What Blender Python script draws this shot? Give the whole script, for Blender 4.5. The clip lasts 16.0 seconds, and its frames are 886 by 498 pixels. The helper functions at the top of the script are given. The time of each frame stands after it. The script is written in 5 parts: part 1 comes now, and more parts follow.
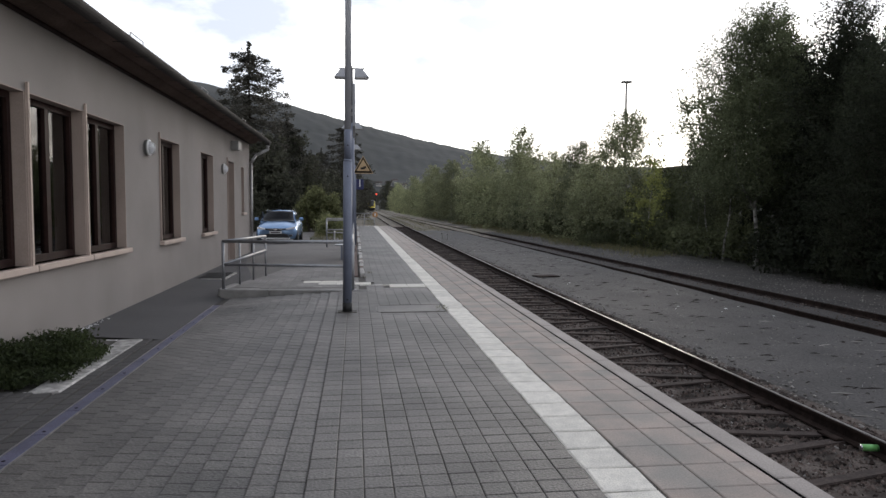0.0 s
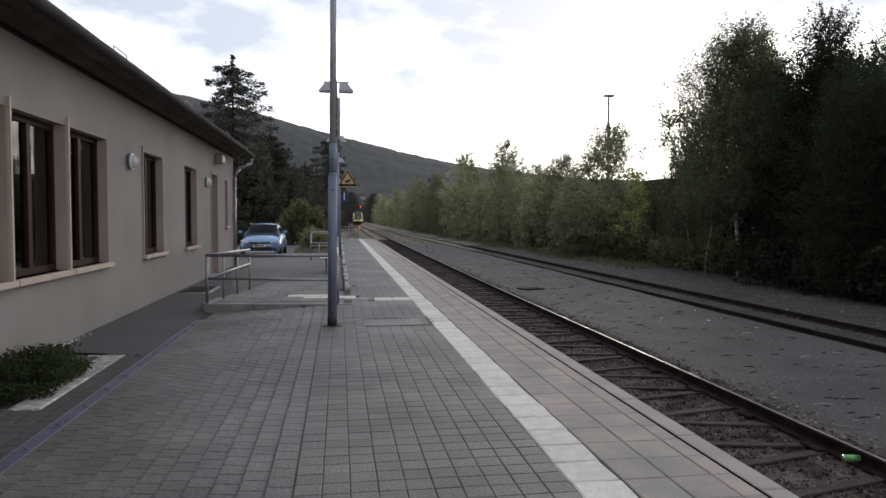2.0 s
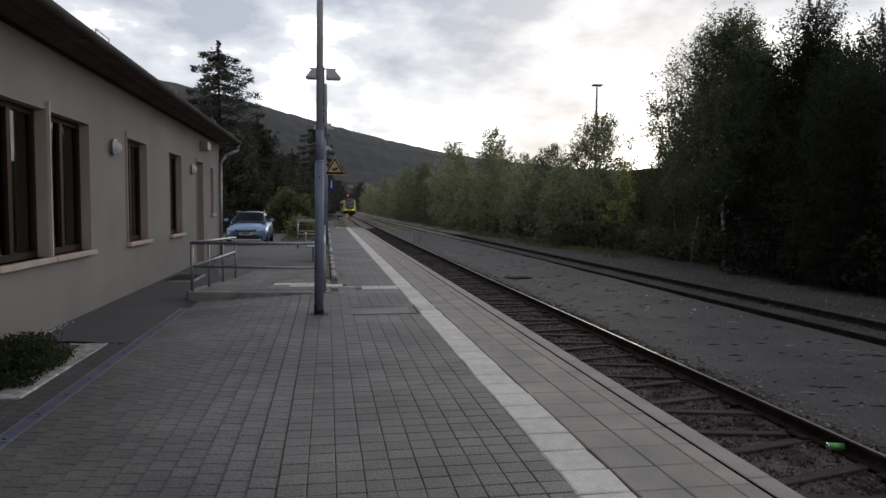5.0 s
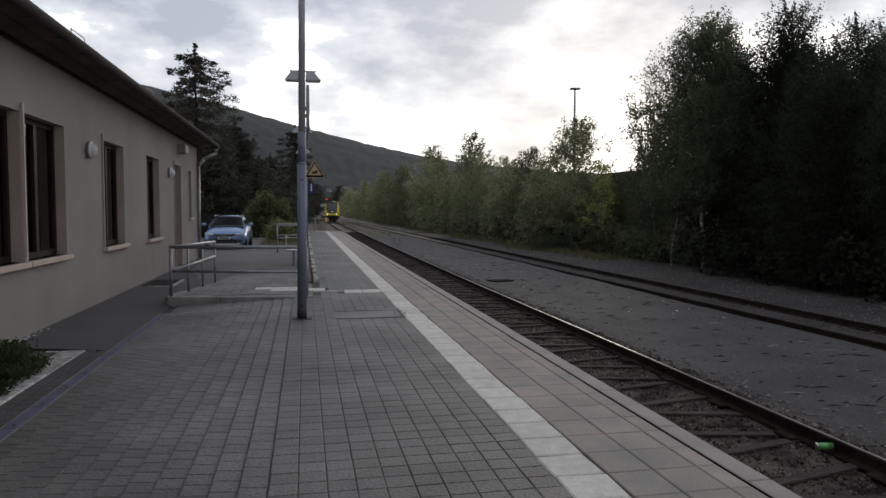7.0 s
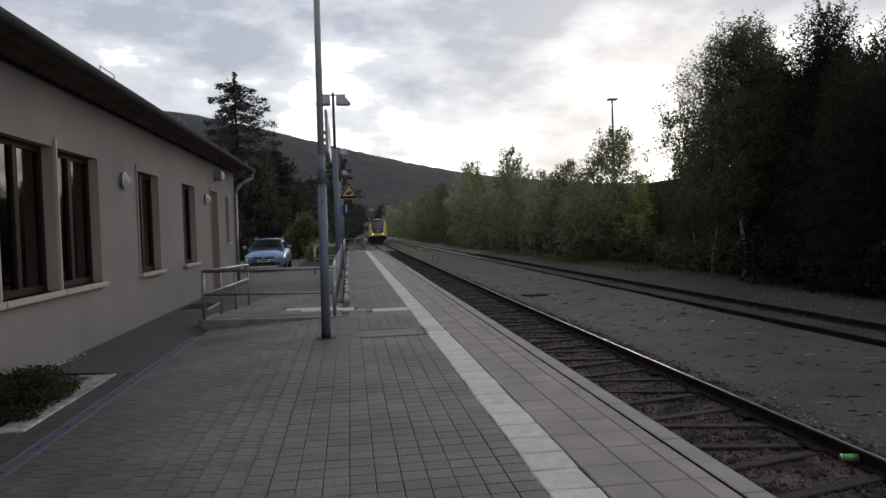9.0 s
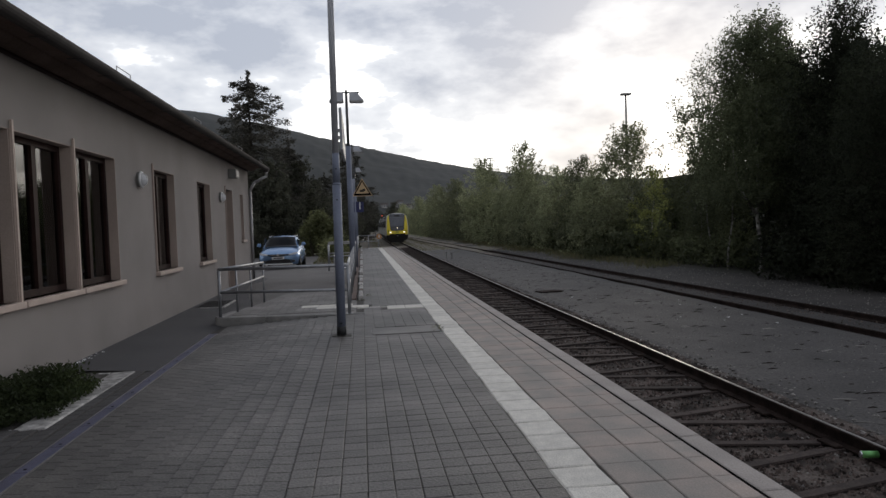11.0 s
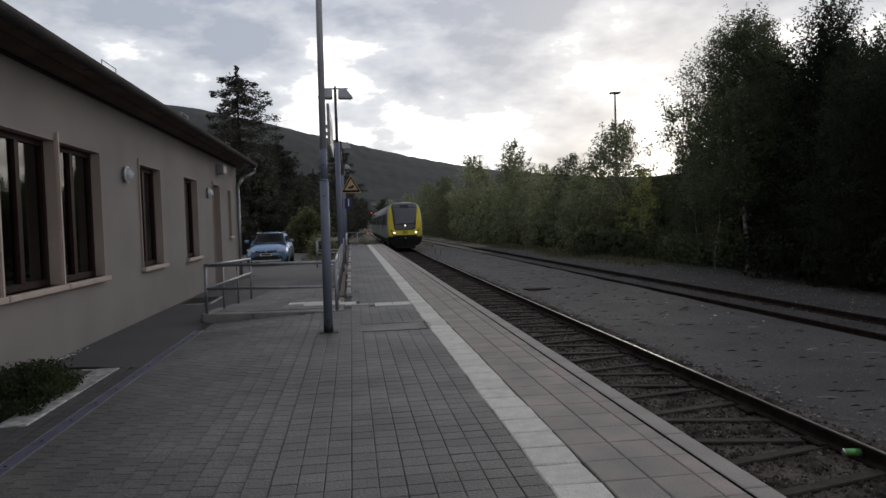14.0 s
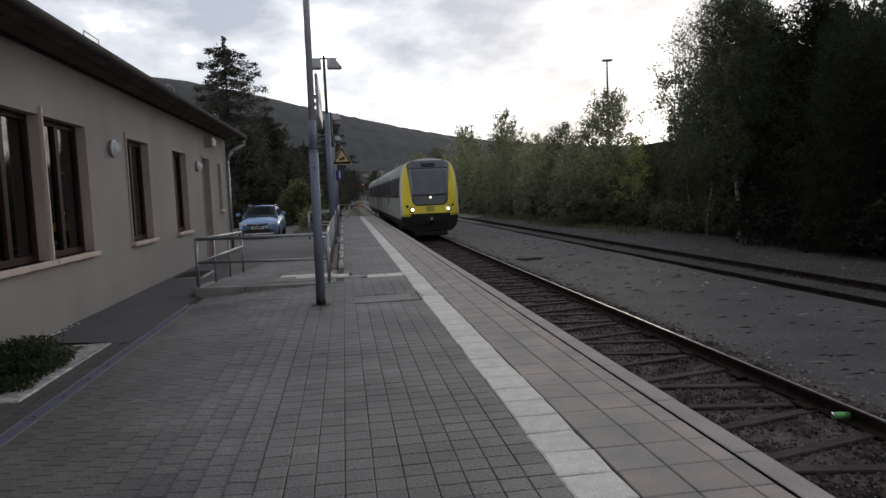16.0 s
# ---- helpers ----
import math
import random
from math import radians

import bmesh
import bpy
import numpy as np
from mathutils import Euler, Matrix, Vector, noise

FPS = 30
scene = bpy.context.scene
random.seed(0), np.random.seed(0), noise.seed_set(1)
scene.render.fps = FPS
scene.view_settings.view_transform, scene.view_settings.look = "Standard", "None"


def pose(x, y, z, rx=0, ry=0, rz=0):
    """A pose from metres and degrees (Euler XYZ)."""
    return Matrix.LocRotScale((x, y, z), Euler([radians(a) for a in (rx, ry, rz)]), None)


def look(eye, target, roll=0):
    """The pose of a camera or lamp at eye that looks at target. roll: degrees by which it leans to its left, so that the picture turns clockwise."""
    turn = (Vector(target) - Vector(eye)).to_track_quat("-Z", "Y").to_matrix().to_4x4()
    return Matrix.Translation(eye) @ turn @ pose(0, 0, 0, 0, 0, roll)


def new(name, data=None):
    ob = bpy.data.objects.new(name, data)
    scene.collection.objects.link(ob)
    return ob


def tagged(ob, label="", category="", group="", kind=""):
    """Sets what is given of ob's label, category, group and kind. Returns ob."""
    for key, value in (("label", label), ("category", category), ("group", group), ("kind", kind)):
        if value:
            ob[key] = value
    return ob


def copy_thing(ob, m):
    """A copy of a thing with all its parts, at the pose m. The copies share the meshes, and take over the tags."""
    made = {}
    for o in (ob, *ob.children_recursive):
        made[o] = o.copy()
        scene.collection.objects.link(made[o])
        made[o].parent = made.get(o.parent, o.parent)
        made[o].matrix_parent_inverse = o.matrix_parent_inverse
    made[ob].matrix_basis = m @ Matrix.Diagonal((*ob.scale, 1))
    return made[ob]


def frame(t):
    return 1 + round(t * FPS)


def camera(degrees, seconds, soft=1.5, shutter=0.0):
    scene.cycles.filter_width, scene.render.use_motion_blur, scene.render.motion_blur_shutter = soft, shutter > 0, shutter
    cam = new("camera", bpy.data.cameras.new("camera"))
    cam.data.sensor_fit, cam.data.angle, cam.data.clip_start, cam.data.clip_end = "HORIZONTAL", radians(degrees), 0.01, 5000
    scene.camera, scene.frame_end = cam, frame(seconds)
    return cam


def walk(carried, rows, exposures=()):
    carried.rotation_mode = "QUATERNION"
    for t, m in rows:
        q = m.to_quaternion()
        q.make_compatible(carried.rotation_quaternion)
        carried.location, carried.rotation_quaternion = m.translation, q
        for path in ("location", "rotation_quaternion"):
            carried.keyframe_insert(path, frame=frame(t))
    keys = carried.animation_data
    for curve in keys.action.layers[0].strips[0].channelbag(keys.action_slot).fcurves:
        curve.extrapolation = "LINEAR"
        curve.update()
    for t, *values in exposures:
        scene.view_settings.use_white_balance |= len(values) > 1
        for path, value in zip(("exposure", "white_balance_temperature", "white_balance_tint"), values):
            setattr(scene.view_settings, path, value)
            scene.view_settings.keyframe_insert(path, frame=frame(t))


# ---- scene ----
cam = camera(64.3, 16.0)
PATH = [
    (0, (-1.364, -1.415, 1.59), (-1.117, 0.566, 1.465), 0.2),
    (0.5, (-1.367, -1.418, 1.592), (-1.102, 0.561, 1.475), -0.1),
    (1, (-1.372, -1.419, 1.595), (-1.106, 0.56, 1.488), -0.1),
    (1.5, (-1.375, -1.429, 1.592), (-1.096, 0.549, 1.49), 0.1),
    (2, (-1.377, -1.429, 1.601), (-1.086, 0.548, 1.512), 0.1),
    (2.5, (-1.371, -1.44, 1.589), (-1.074, 0.537, 1.51), 0.2),
    (3, (-1.375, -1.429, 1.591), (-1.086, 0.547, 1.488), 0.6),
    (3.5, (-1.358, -1.403, 1.582), (-1.049, 0.57, 1.464), 0.6),
    (3.7, (-1.353, -1.413, 1.593), (-1.036, 0.558, 1.479), 0.5),
    (5.8, (-1.411, -1.329, 1.572), (-1.077, 0.639, 1.449), 0.2),
    (6, (-1.427, -1.315, 1.565), (-1.073, 0.65, 1.445), 0.1),
    (6.5, (-1.452, -1.266, 1.553), (-1.053, 0.688, 1.407), 0.5),
    (7, (-1.433, -1.259, 1.57), (-1.049, 0.701, 1.46), 0.1),
    (7.5, (-1.328, -1.295, 1.58), (-0.982, 0.673, 1.48), -0.3),
    (8, (-1.197, -1.329, 1.584), (-0.857, 0.641, 1.53), -0.5),
    (8.5, (-1.136, -1.367, 1.587), (-0.838, 0.611, 1.555), -2.2),
    (9, (-1.103, -1.399, 1.58), (-0.84, 0.582, 1.518), -1.8),
    (9.5, (-1.094, -1.389, 1.571), (-0.845, 0.593, 1.466), -1.4),
    (10, (-1.114, -1.377, 1.597), (-0.839, 0.602, 1.518), -2.2),
    (10.2, (-1.128, -1.402, 1.591), (-0.881, 0.581, 1.52), -2.5),
    (12.5, (-1.111, -1.395, 1.588), (-0.895, 0.592, 1.499), -2.0),
    (13, (-1.1, -1.391, 1.584), (-0.886, 0.595, 1.481), -2.1),
    (13.5, (-1.089, -1.391, 1.592), (-0.869, 0.594, 1.494), -2.3),
    (14, (-1.101, -1.387, 1.584), (-0.845, 0.595, 1.505), -1.8),
    (14.5, (-1.11, -1.388, 1.589), (-0.863, 0.595, 1.512), -1.5),
    (15, (-1.114, -1.376, 1.581), (-0.823, 0.6, 1.495), -2.4),
    (15.5, (-1.093, -1.358, 1.571), (-0.805, 0.616, 1.426), -2.2),
    (16, (-1.079, -1.354, 1.577), (-0.807, 0.621, 1.415), -2.5),
]
EXPOSURES = [(0, 0.20), (1.5, 0.16), (2.0, 0.05), (2.5, -0.17), (3.5, -0.49), (7, -0.50), (9, -0.55), (10, -0.48), (12.5, -0.60), (14, -0.68), (15, -0.56), (16, -0.41)]
walk(cam, [(t, look(eye, aim, roll)) for t, eye, aim, roll in PATH], EXPOSURES)

# ---- world and light ----
world = bpy.data.worlds.new("sky")
scene.world = world
world.use_nodes = True
wn, wl = world.node_tree.nodes, world.node_tree.links
wn.clear()
w_out = wn.new("ShaderNodeOutputWorld")
w_bg = wn.new("ShaderNodeBackground")
w_sky = wn.new("ShaderNodeTexSky")
w_sky.sky_type, w_sky.sun_disc = "NISHITA", False
w_sky.sun_elevation, w_sky.sun_rotation = radians(14), radians(25)
w_co = wn.new("ShaderNodeTexCoord")
w_map = wn.new("ShaderNodeMapping")
w_map.inputs["Scale"].default_value = (1.0, 1.0, 2.3)
w_map.inputs["Location"].default_value = (0.35, 0.2, 0.4)
w_noise = wn.new("ShaderNodeTexNoise")
w_noise.inputs["Scale"].default_value = 5.6
w_noise.inputs["Detail"].default_value = 7
w_noise.inputs["Roughness"].default_value = 0.57
w_sep = wn.new("ShaderNodeSeparateXYZ")
w_high = wn.new("ShaderNodeMapRange")
w_high.inputs["From Min"].default_value, w_high.inputs["From Max"].default_value = 0.05, 0.27
w_high.inputs["To Min"].default_value, w_high.inputs["To Max"].default_value = -0.13, 0.15
w_add = wn.new("ShaderNodeMath")
w_add.operation = "ADD"
w_ramp = wn.new("ShaderNodeValToRGB")
w_ramp.color_ramp.elements[0].position = 0.44
w_ramp.color_ramp.elements[0].color = (2.6, 2.57, 2.52, 1)
w_ramp.color_ramp.elements[1].position = 0.70
w_ramp.color_ramp.elements[1].color = (0.64, 0.69, 0.81, 1)
e_mid = w_ramp.color_ramp.elements.new(0.525)
e_mid.color = (1.12, 1.15, 1.22, 1)
w_dot = wn.new("ShaderNodeVectorMath")
w_dot.operation = "DOT_PRODUCT"
w_dot.inputs[1].default_value = (0.41, 0.88, 0.24)
w_side = wn.new("ShaderNodeMapRange")
w_side.inputs["From Min"].default_value, w_side.inputs["From Max"].default_value = -0.6, 0.9
w_side.inputs["To Min"].default_value, w_side.inputs["To Max"].default_value = 0.66, 1.04
wl.new(w_co.outputs["Generated"], w_dot.inputs[0]), wl.new(w_dot.outputs["Value"], w_side.inputs["Value"])
wl.new(w_side.outputs["Result"], w_bg.inputs["Strength"])
w_low = wn.new("ShaderNodeMixRGB")
w_low.inputs["Fac"].default_value = 0.012
for a, b in ((w_co.outputs["Generated"], w_map.inputs["Vector"]), (w_map.outputs["Vector"], w_noise.inputs["Vector"]),
             (w_co.outputs["Generated"], w_sep.inputs["Vector"]), (w_sep.outputs["Z"], w_high.inputs["Value"]),
             (w_noise.outputs["Fac"], w_add.inputs[0]), (w_high.outputs["Result"], w_add.inputs[1]),
             (w_add.outputs["Value"], w_ramp.inputs["Fac"]), (w_ramp.outputs["Color"], w_low.inputs["Color1"]),
             (w_sky.outputs["Color"], w_low.inputs["Color2"]), (w_low.outputs["Color"], w_bg.inputs["Color"]),
             (w_bg.outputs["Background"], w_out.inputs["Surface"])):
    wl.new(a, b)

sun = new("sun", bpy.data.lights.new("sun", "SUN"))
sun.data.energy, sun.data.angle, sun.data.color = 0.5, radians(14), (1.0, 0.9, 0.78)
sun.matrix_world = look((0, 0, 0), (-math.sin(radians(25)), -math.cos(radians(25)), -math.tan(radians(14))))


# ---- materials ----
def mat(name, color, rough=0.8, var=0.15, scale=6.0, fine=60.0, bump=0.15, metal=0.0, second=None, island=0.0, random_ob=0.0, spec=0.5, wear=0.5):
    """A surface with stains at one scale and grain at another; second: the stains' colour."""
    m = bpy.data.materials.new(name)
    m.use_nodes = True
    n, l = m.node_tree.nodes, m.node_tree.links
    b = n["Principled BSDF"]
    b.inputs["Roughness"].default_value, b.inputs["Metallic"].default_value = rough, metal
    b.inputs["Specular IOR Level"].default_value = spec
    co = n.new("ShaderNodeTexCoord")
    big, small = n.new("ShaderNodeTexNoise"), n.new("ShaderNodeTexNoise")
    big.inputs["Scale"].default_value, small.inputs["Scale"].default_value = scale, fine
    big.inputs["Detail"].default_value, small.inputs["Detail"].default_value = 6, 3
    source = n.new("ShaderNodeNewGeometry").outputs["Position"] if random_ob or island or wear < 0 else co.outputs["Object"]
    for t in (big, small):
        l.new(source, t.inputs["Vector"])
    second = second or tuple(c * (1 - 2 * var) for c in color)
    r1 = n.new("ShaderNodeValToRGB")
    r1.color_ramp.elements[0].position, r1.color_ramp.elements[1].position = 0.36, 0.66
    r1.color_ramp.elements[0].color, r1.color_ramp.elements[1].color = (*second, 1), (*color, 1)
    l.new(big.outputs["Fac"], r1.inputs["Fac"])
    hsv = n.new("ShaderNodeHueSaturation")
    l.new(r1.outputs["Color"], hsv.inputs["Color"])
    v = n.new("ShaderNodeMapRange")
    v.inputs["From Min"].default_value, v.inputs["From Max"].default_value = 0.3, 0.7
    v.inputs["To Min"].default_value, v.inputs["To Max"].default_value = 1 - var, 1 + var
    l.new(small.outputs["Fac"], v.inputs["Value"])
    value = v.outputs["Result"]
    for amount, node, sock in ((random_ob, "ShaderNodeObjectInfo", "Random"), (island, "ShaderNodeNewGeometry", "Random Per Island")):
        if amount:
            q = n.new("ShaderNodeMapRange")
            q.inputs["To Min"].default_value, q.inputs["To Max"].default_value = 1 - amount, 1 + amount
            l.new(n.new(node).outputs[sock], q.inputs["Value"])
            mul = n.new("ShaderNodeMath")
            mul.operation = "MULTIPLY"
            l.new(value, mul.inputs[0]), l.new(q.outputs["Result"], mul.inputs[1])
            value = mul.outputs["Value"]
    l.new(value, hsv.inputs["Value"])
    l.new(hsv.outputs["Color"], b.inputs["Base Color"])
    if bump:
        k = n.new("ShaderNodeBump")
        k.inputs["Strength"].default_value, k.inputs["Distance"].default_value = bump, 0.02
        l.new(small.outputs["Fac"], k.inputs["Height"])
        l.new(k.outputs["Normal"], b.inputs["Normal"])
    return m


def glow(name, color, strength):
    m = mat(name, color, 0.4, 0.02)
    b = m.node_tree.nodes["Principled BSDF"]
    b.inputs["Emission Color"].default_value, b.inputs["Emission Strength"].default_value = (*color, 1), strength
    return m


def leaf_mat(name, a, b2):
    m = mat(name, a, 0.65, 0.3, 0.5, 3.0, 0, second=b2, island=0.35, random_ob=0.36, spec=0.2)
    n, l = m.node_tree.nodes, m.node_tree.links
    tr = n.new("ShaderNodeBsdfTranslucent")
    mix = n.new("ShaderNodeMixShader")
    mix.inputs["Fac"].default_value = 0.45
    l.new(n["Hue/Saturation/Value"].outputs["Color"], tr.inputs["Color"])
    l.new(n["Principled BSDF"].outputs["BSDF"], mix.inputs[1])
    l.new(tr.outputs["BSDF"], mix.inputs[2])
    l.new(mix.outputs["Shader"], n["Material Output"].inputs["Surface"])
    return m


M = {}
M["paver"] = mat("grey_concrete_paver", (0.145, 0.134, 0.124), 0.58, 0.38, 0.8, 55, 0.4, second=(0.070, 0.065, 0.061), island=0.17, random_ob=0.17)
M["joint"] = mat("sandy_joint", (0.080, 0.074, 0.067), 0.95, 0.2, 5, 80, 0.3)
# pavers on the wall side of the channel, set darker than the court's
M["paver_dark"] = mat("darker_paver", (0.056, 0.052, 0.051), 0.9, 0.18, 0.9, 90, 0.3, second=(0.070, 0.066, 0.066), island=0.12, random_ob=0.12)
M["landing"] = mat("grey_landing_surface", (0.235, 0.222, 0.212), 0.9, 0.16, 1.3, 60, 0.3, second=(0.165, 0.156, 0.150), island=0.12)
M["pink"] = mat("reddish_concrete_slab", (0.355, 0.290, 0.254), 0.82, 0.13, 2.6, 75, 0.22, second=(0.245, 0.228, 0.208), island=0.09, random_ob=0.09)
M["white_slab"] = mat("white_concrete_slab", (0.70, 0.665, 0.60), 0.85, 0.14, 9.0, 90, 0.4, second=(0.59, 0.56, 0.51), island=0.09, random_ob=0.09)
M["edge_stone"] = mat("pale_edge_concrete", (0.345, 0.308, 0.283), 0.85, 0.16, 2.0, 70, 0.3, second=(0.28, 0.25, 0.23))
M["concrete"] = mat("weathered_concrete", (0.28, 0.27, 0.26), 0.9, 0.15, 2.5, 50, 0.3, second=(0.18, 0.175, 0.17))
M["white_kerb"] = mat("whitish_kerb_stone", (0.50, 0.48, 0.46), 0.85, 0.16, 9, 60, 0.3, second=(0.22, 0.21, 0.20), random_ob=0.2)
M["asphalt"] = mat("asphalt", (0.080, 0.076, 0.079), 0.9, 0.2, 0.7, 120, 0.4, second=(0.062, 0.060, 0.063))
M["yard"] = mat("worn_grey_brown_asphalt", (0.150, 0.138, 0.130), 0.9, 0.22, 0.5, 90, 0.4, second=(0.108, 0.100, 0.095), wear=-1)
M["plaster"] = mat("warm_grey_render", (0.290, 0.259, 0.245), 0.92, 0.06, 0.6, 160, 0.35, second=(0.235, 0.212, 0.201))
M["reveal"] = mat("beige_painted_reveal", (0.36, 0.285, 0.25), 0.85, 0.08, 1.5, 60, 0.1)
M["sill"] = mat("beige_stone_sill", (0.50, 0.40, 0.345), 0.7, 0.08, 3, 60, 0.12)
M["wood"] = mat("dark_red_brown_wood", (0.030, 0.014, 0.012), 0.65, 0.2, 3, 40, 0.08, spec=0.15)
M["soffit"] = mat("brown_stained_soffit", (0.16, 0.118, 0.100), 0.9, 0.15, 1.5, 30, 0.1, spec=0.08)
M["gutter"] = mat("dark_zinc_gutter", (0.060, 0.054, 0.052), 0.75, 0.15, 2, 30, 0.05, spec=0.15)
M["roof"] = mat("brown_roof_tile", (0.14, 0.10, 0.085), 0.85, 0.2, 1, 30, 0.3, island=0.15)
M["zinc"] = mat("zinc_pipe", (0.38, 0.37, 0.37), 0.45, 0.1, 3, 40, 0.05, metal=0.7)
M["steel"] = mat("galvanised_steel", (0.30, 0.305, 0.32), 0.45, 0.12, 5, 60, 0.06, metal=0.7)
M["pole"] = mat("blue_grey_pole_paint", (0.155, 0.175, 0.235), 0.55, 0.08, 2.0, 50, 0.06, second=(0.125, 0.14, 0.19))
M["pole_light"] = mat("pale_grey_pole_paint", (0.33, 0.335, 0.36), 0.5, 0.06, 2.0, 50, 0.05)
M["black"] = mat("black_rubber", (0.012, 0.012, 0.013), 0.6, 0.2, 8, 60, 0.1)
M["tar"] = mat("black_sealant", (0.010, 0.009, 0.009), 1.0, 0.2, 8, 60, 0.1, spec=0.0)
M["car_glass"] = mat("dark_car_glass", (0.008, 0.009, 0.012), 0.06, 0.05, 3, 20, 0, spec=0.08)
M["drain"] = mat("violet_grey_channel_steel", (0.120, 0.120, 0.185), 0.5, 0.2, 3, 60, 0.1, metal=0.2, second=(0.085, 0.085, 0.13))
M["ballast"] = mat("brown_ballast_stone", (0.098, 0.076, 0.067), 0.95, 0.25, 3, 30, 0.4, island=0.8, spec=0.12)
M["bed"] = mat("ballast_bed", (0.115, 0.096, 0.085), 0.95, 0.45, 3, 45, 0.2, spec=0.1, wear=-1)
M["steel_sleeper"] = mat("rusty_steel_sleeper", (0.062, 0.047, 0.042), 0.85, 0.25, 4, 40, 0.25, second=(0.036, 0.028, 0.025), random_ob=0.2, spec=0.2)
M["sleeper"] = mat("old_wood_sleeper", (0.040, 0.028, 0.024), 0.9, 0.3, 4, 40, 0.5, random_ob=0.35, spec=0.1)
M["rust"] = mat("rusty_rail_side", (0.036, 0.025, 0.021), 0.9, 0.25, 4, 40, 0.3, spec=0.08)
M["rail_top"] = mat("polished_rail_head", (0.42, 0.40, 0.38), 0.38, 0.05, 3, 40, 0.0, metal=1.0)
M["gravel"] = mat("grey_fine_gravel", (0.062, 0.056, 0.053), 0.8, 0.55, 0.9, 26, 0.6, second=(0.038, 0.034, 0.032), wear=-1)
M["verge"] = mat("dark_verge_gravel", (0.060, 0.053, 0.049), 0.9, 0.34, 0.5, 24, 0.8, second=(0.030, 0.027, 0.025), wear=-1)
M["pebble"] = mat("loose_stone", (0.22, 0.205, 0.19), 0.9, 0.15, 5, 40, 0.2, island=0.5)
M["soil"] = mat("dark_soil_and_litter", (0.036, 0.032, 0.025), 0.95, 0.3, 0.6, 12, 0.6, second=(0.035, 0.034, 0.025), wear=-1)
M["grass"] = mat("dry_grass_blade", (0.11, 0.12, 0.045), 0.8, 0.3, 1, 12, 0, second=(0.15, 0.125, 0.06), island=0.4)
M["field"] = mat("grass_ground", (0.070, 0.072, 0.036), 0.95, 0.3, 0.2, 6, 0.5, second=(0.10, 0.085, 0.055), wear=-1)
M["bark_white"] = mat("birch_bark", (0.42, 0.40, 0.37), 0.85, 0.2, 3, 14, 0.3, second=(0.06, 0.055, 0.05))
M["bark"] = mat("dark_bark", (0.065, 0.05, 0.04), 0.9, 0.3, 4, 30, 0.5)
M["leaf_birch"] = leaf_mat("birch_leaf", (0.330, 0.345, 0.20), (0.210, 0.225, 0.135))
M["leaf_fresh"] = leaf_mat("fresh_sapling_leaf", (0.30, 0.31, 0.10), (0.20, 0.215, 0.075))
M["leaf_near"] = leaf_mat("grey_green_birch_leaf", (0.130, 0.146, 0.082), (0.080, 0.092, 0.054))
# darker copy of the birch leaf, with shade painted into its colour
M["leaf_mid"] = leaf_mat("birch_leaf_painted_shade", (0.100, 0.110, 0.058), (0.062, 0.070, 0.038))
# leaf colour lowered to hold the gloom of the backlit wood
M["leaf_dark"] = leaf_mat("backlit_broad_leaf", (0.056, 0.064, 0.038), (0.033, 0.040, 0.025))
# needles and yard leaves paled: veiling glare is put into both colours
M["needle"] = leaf_mat("glare_lifted_needle", (0.100, 0.094, 0.078), (0.064, 0.062, 0.053))
M["leaf_yard"] = leaf_mat("glare_lifted_dark_leaf", (0.092, 0.094, 0.066), (0.058, 0.060, 0.045))
M["leaf_bush"] = leaf_mat("bush_leaf", (0.215, 0.225, 0.105), (0.13, 0.14, 0.07))
M["leaf_low"] = leaf_mat("evergreen_shrub_leaf", (0.050, 0.064, 0.026), (0.026, 0.034, 0.016))
# greyed woodland tone, with distance haze mixed into the colour
M["hill"] = mat("haze_grey_wooded_hill", (0.030, 0.033, 0.032), 0.95, 0.18, 0.011, 0.10, 0, second=(0.022, 0.025, 0.025), wear=-1)
M["yellow"] = mat("yellow_train_paint", (0.92, 0.74, 0.05), 0.35, 0.04, 1, 20, 0, second=(0.78, 0.61, 0.04))
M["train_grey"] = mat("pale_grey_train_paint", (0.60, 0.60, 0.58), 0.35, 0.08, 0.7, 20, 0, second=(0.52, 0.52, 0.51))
# lower flank and doors, set darker than the front shell's grey
M["train_flank"] = mat("grey_train_flank", (0.37, 0.37, 0.34), 0.4, 0.08, 0.7, 20, 0, second=(0.30, 0.30, 0.28))
M["train_dark"] = mat("anthracite_train_paint", (0.062, 0.064, 0.068), 0.3, 0.1, 0.7, 20, 0)
M["train_mask"] = mat("dark_grey_front_mask", (0.095, 0.096, 0.100), 0.25, 0.08, 0.7, 20, 0)
M["train_under"] = mat("dirty_underframe", (0.016, 0.013, 0.012), 0.8, 0.3, 2, 30, 0.2)
M["train_roof"] = mat("grey_train_roof", (0.46, 0.46, 0.46), 0.5, 0.12, 1, 20, 0)
# lifted blue-grey base paints part of the sky's reflection into the glass
M["screen"] = mat("sky_toned_glass", (0.095, 0.100, 0.118), 0.08, 0.05, 1, 5, 0, spec=0.75)
M["lamp_white"] = glow("lit_headlamp", (1.0, 0.88, 0.62), 3.5)
M["lamp_red"] = glow("red_signal_light", (1.0, 0.10, 0.05), 2.5)
M["lamp_orange"] = mat("orange_board", (0.50, 0.24, 0.09), 0.6, 0.1, 5, 30, 0)
M["glass_lamp"] = mat("frosted_lamp_glass", (0.62, 0.62, 0.64), 0.25, 0.05, 5, 30, 0)
M["white_paint"] = mat("white_paint", (0.72, 0.72, 0.72), 0.5, 0.05, 4, 40, 0.02)
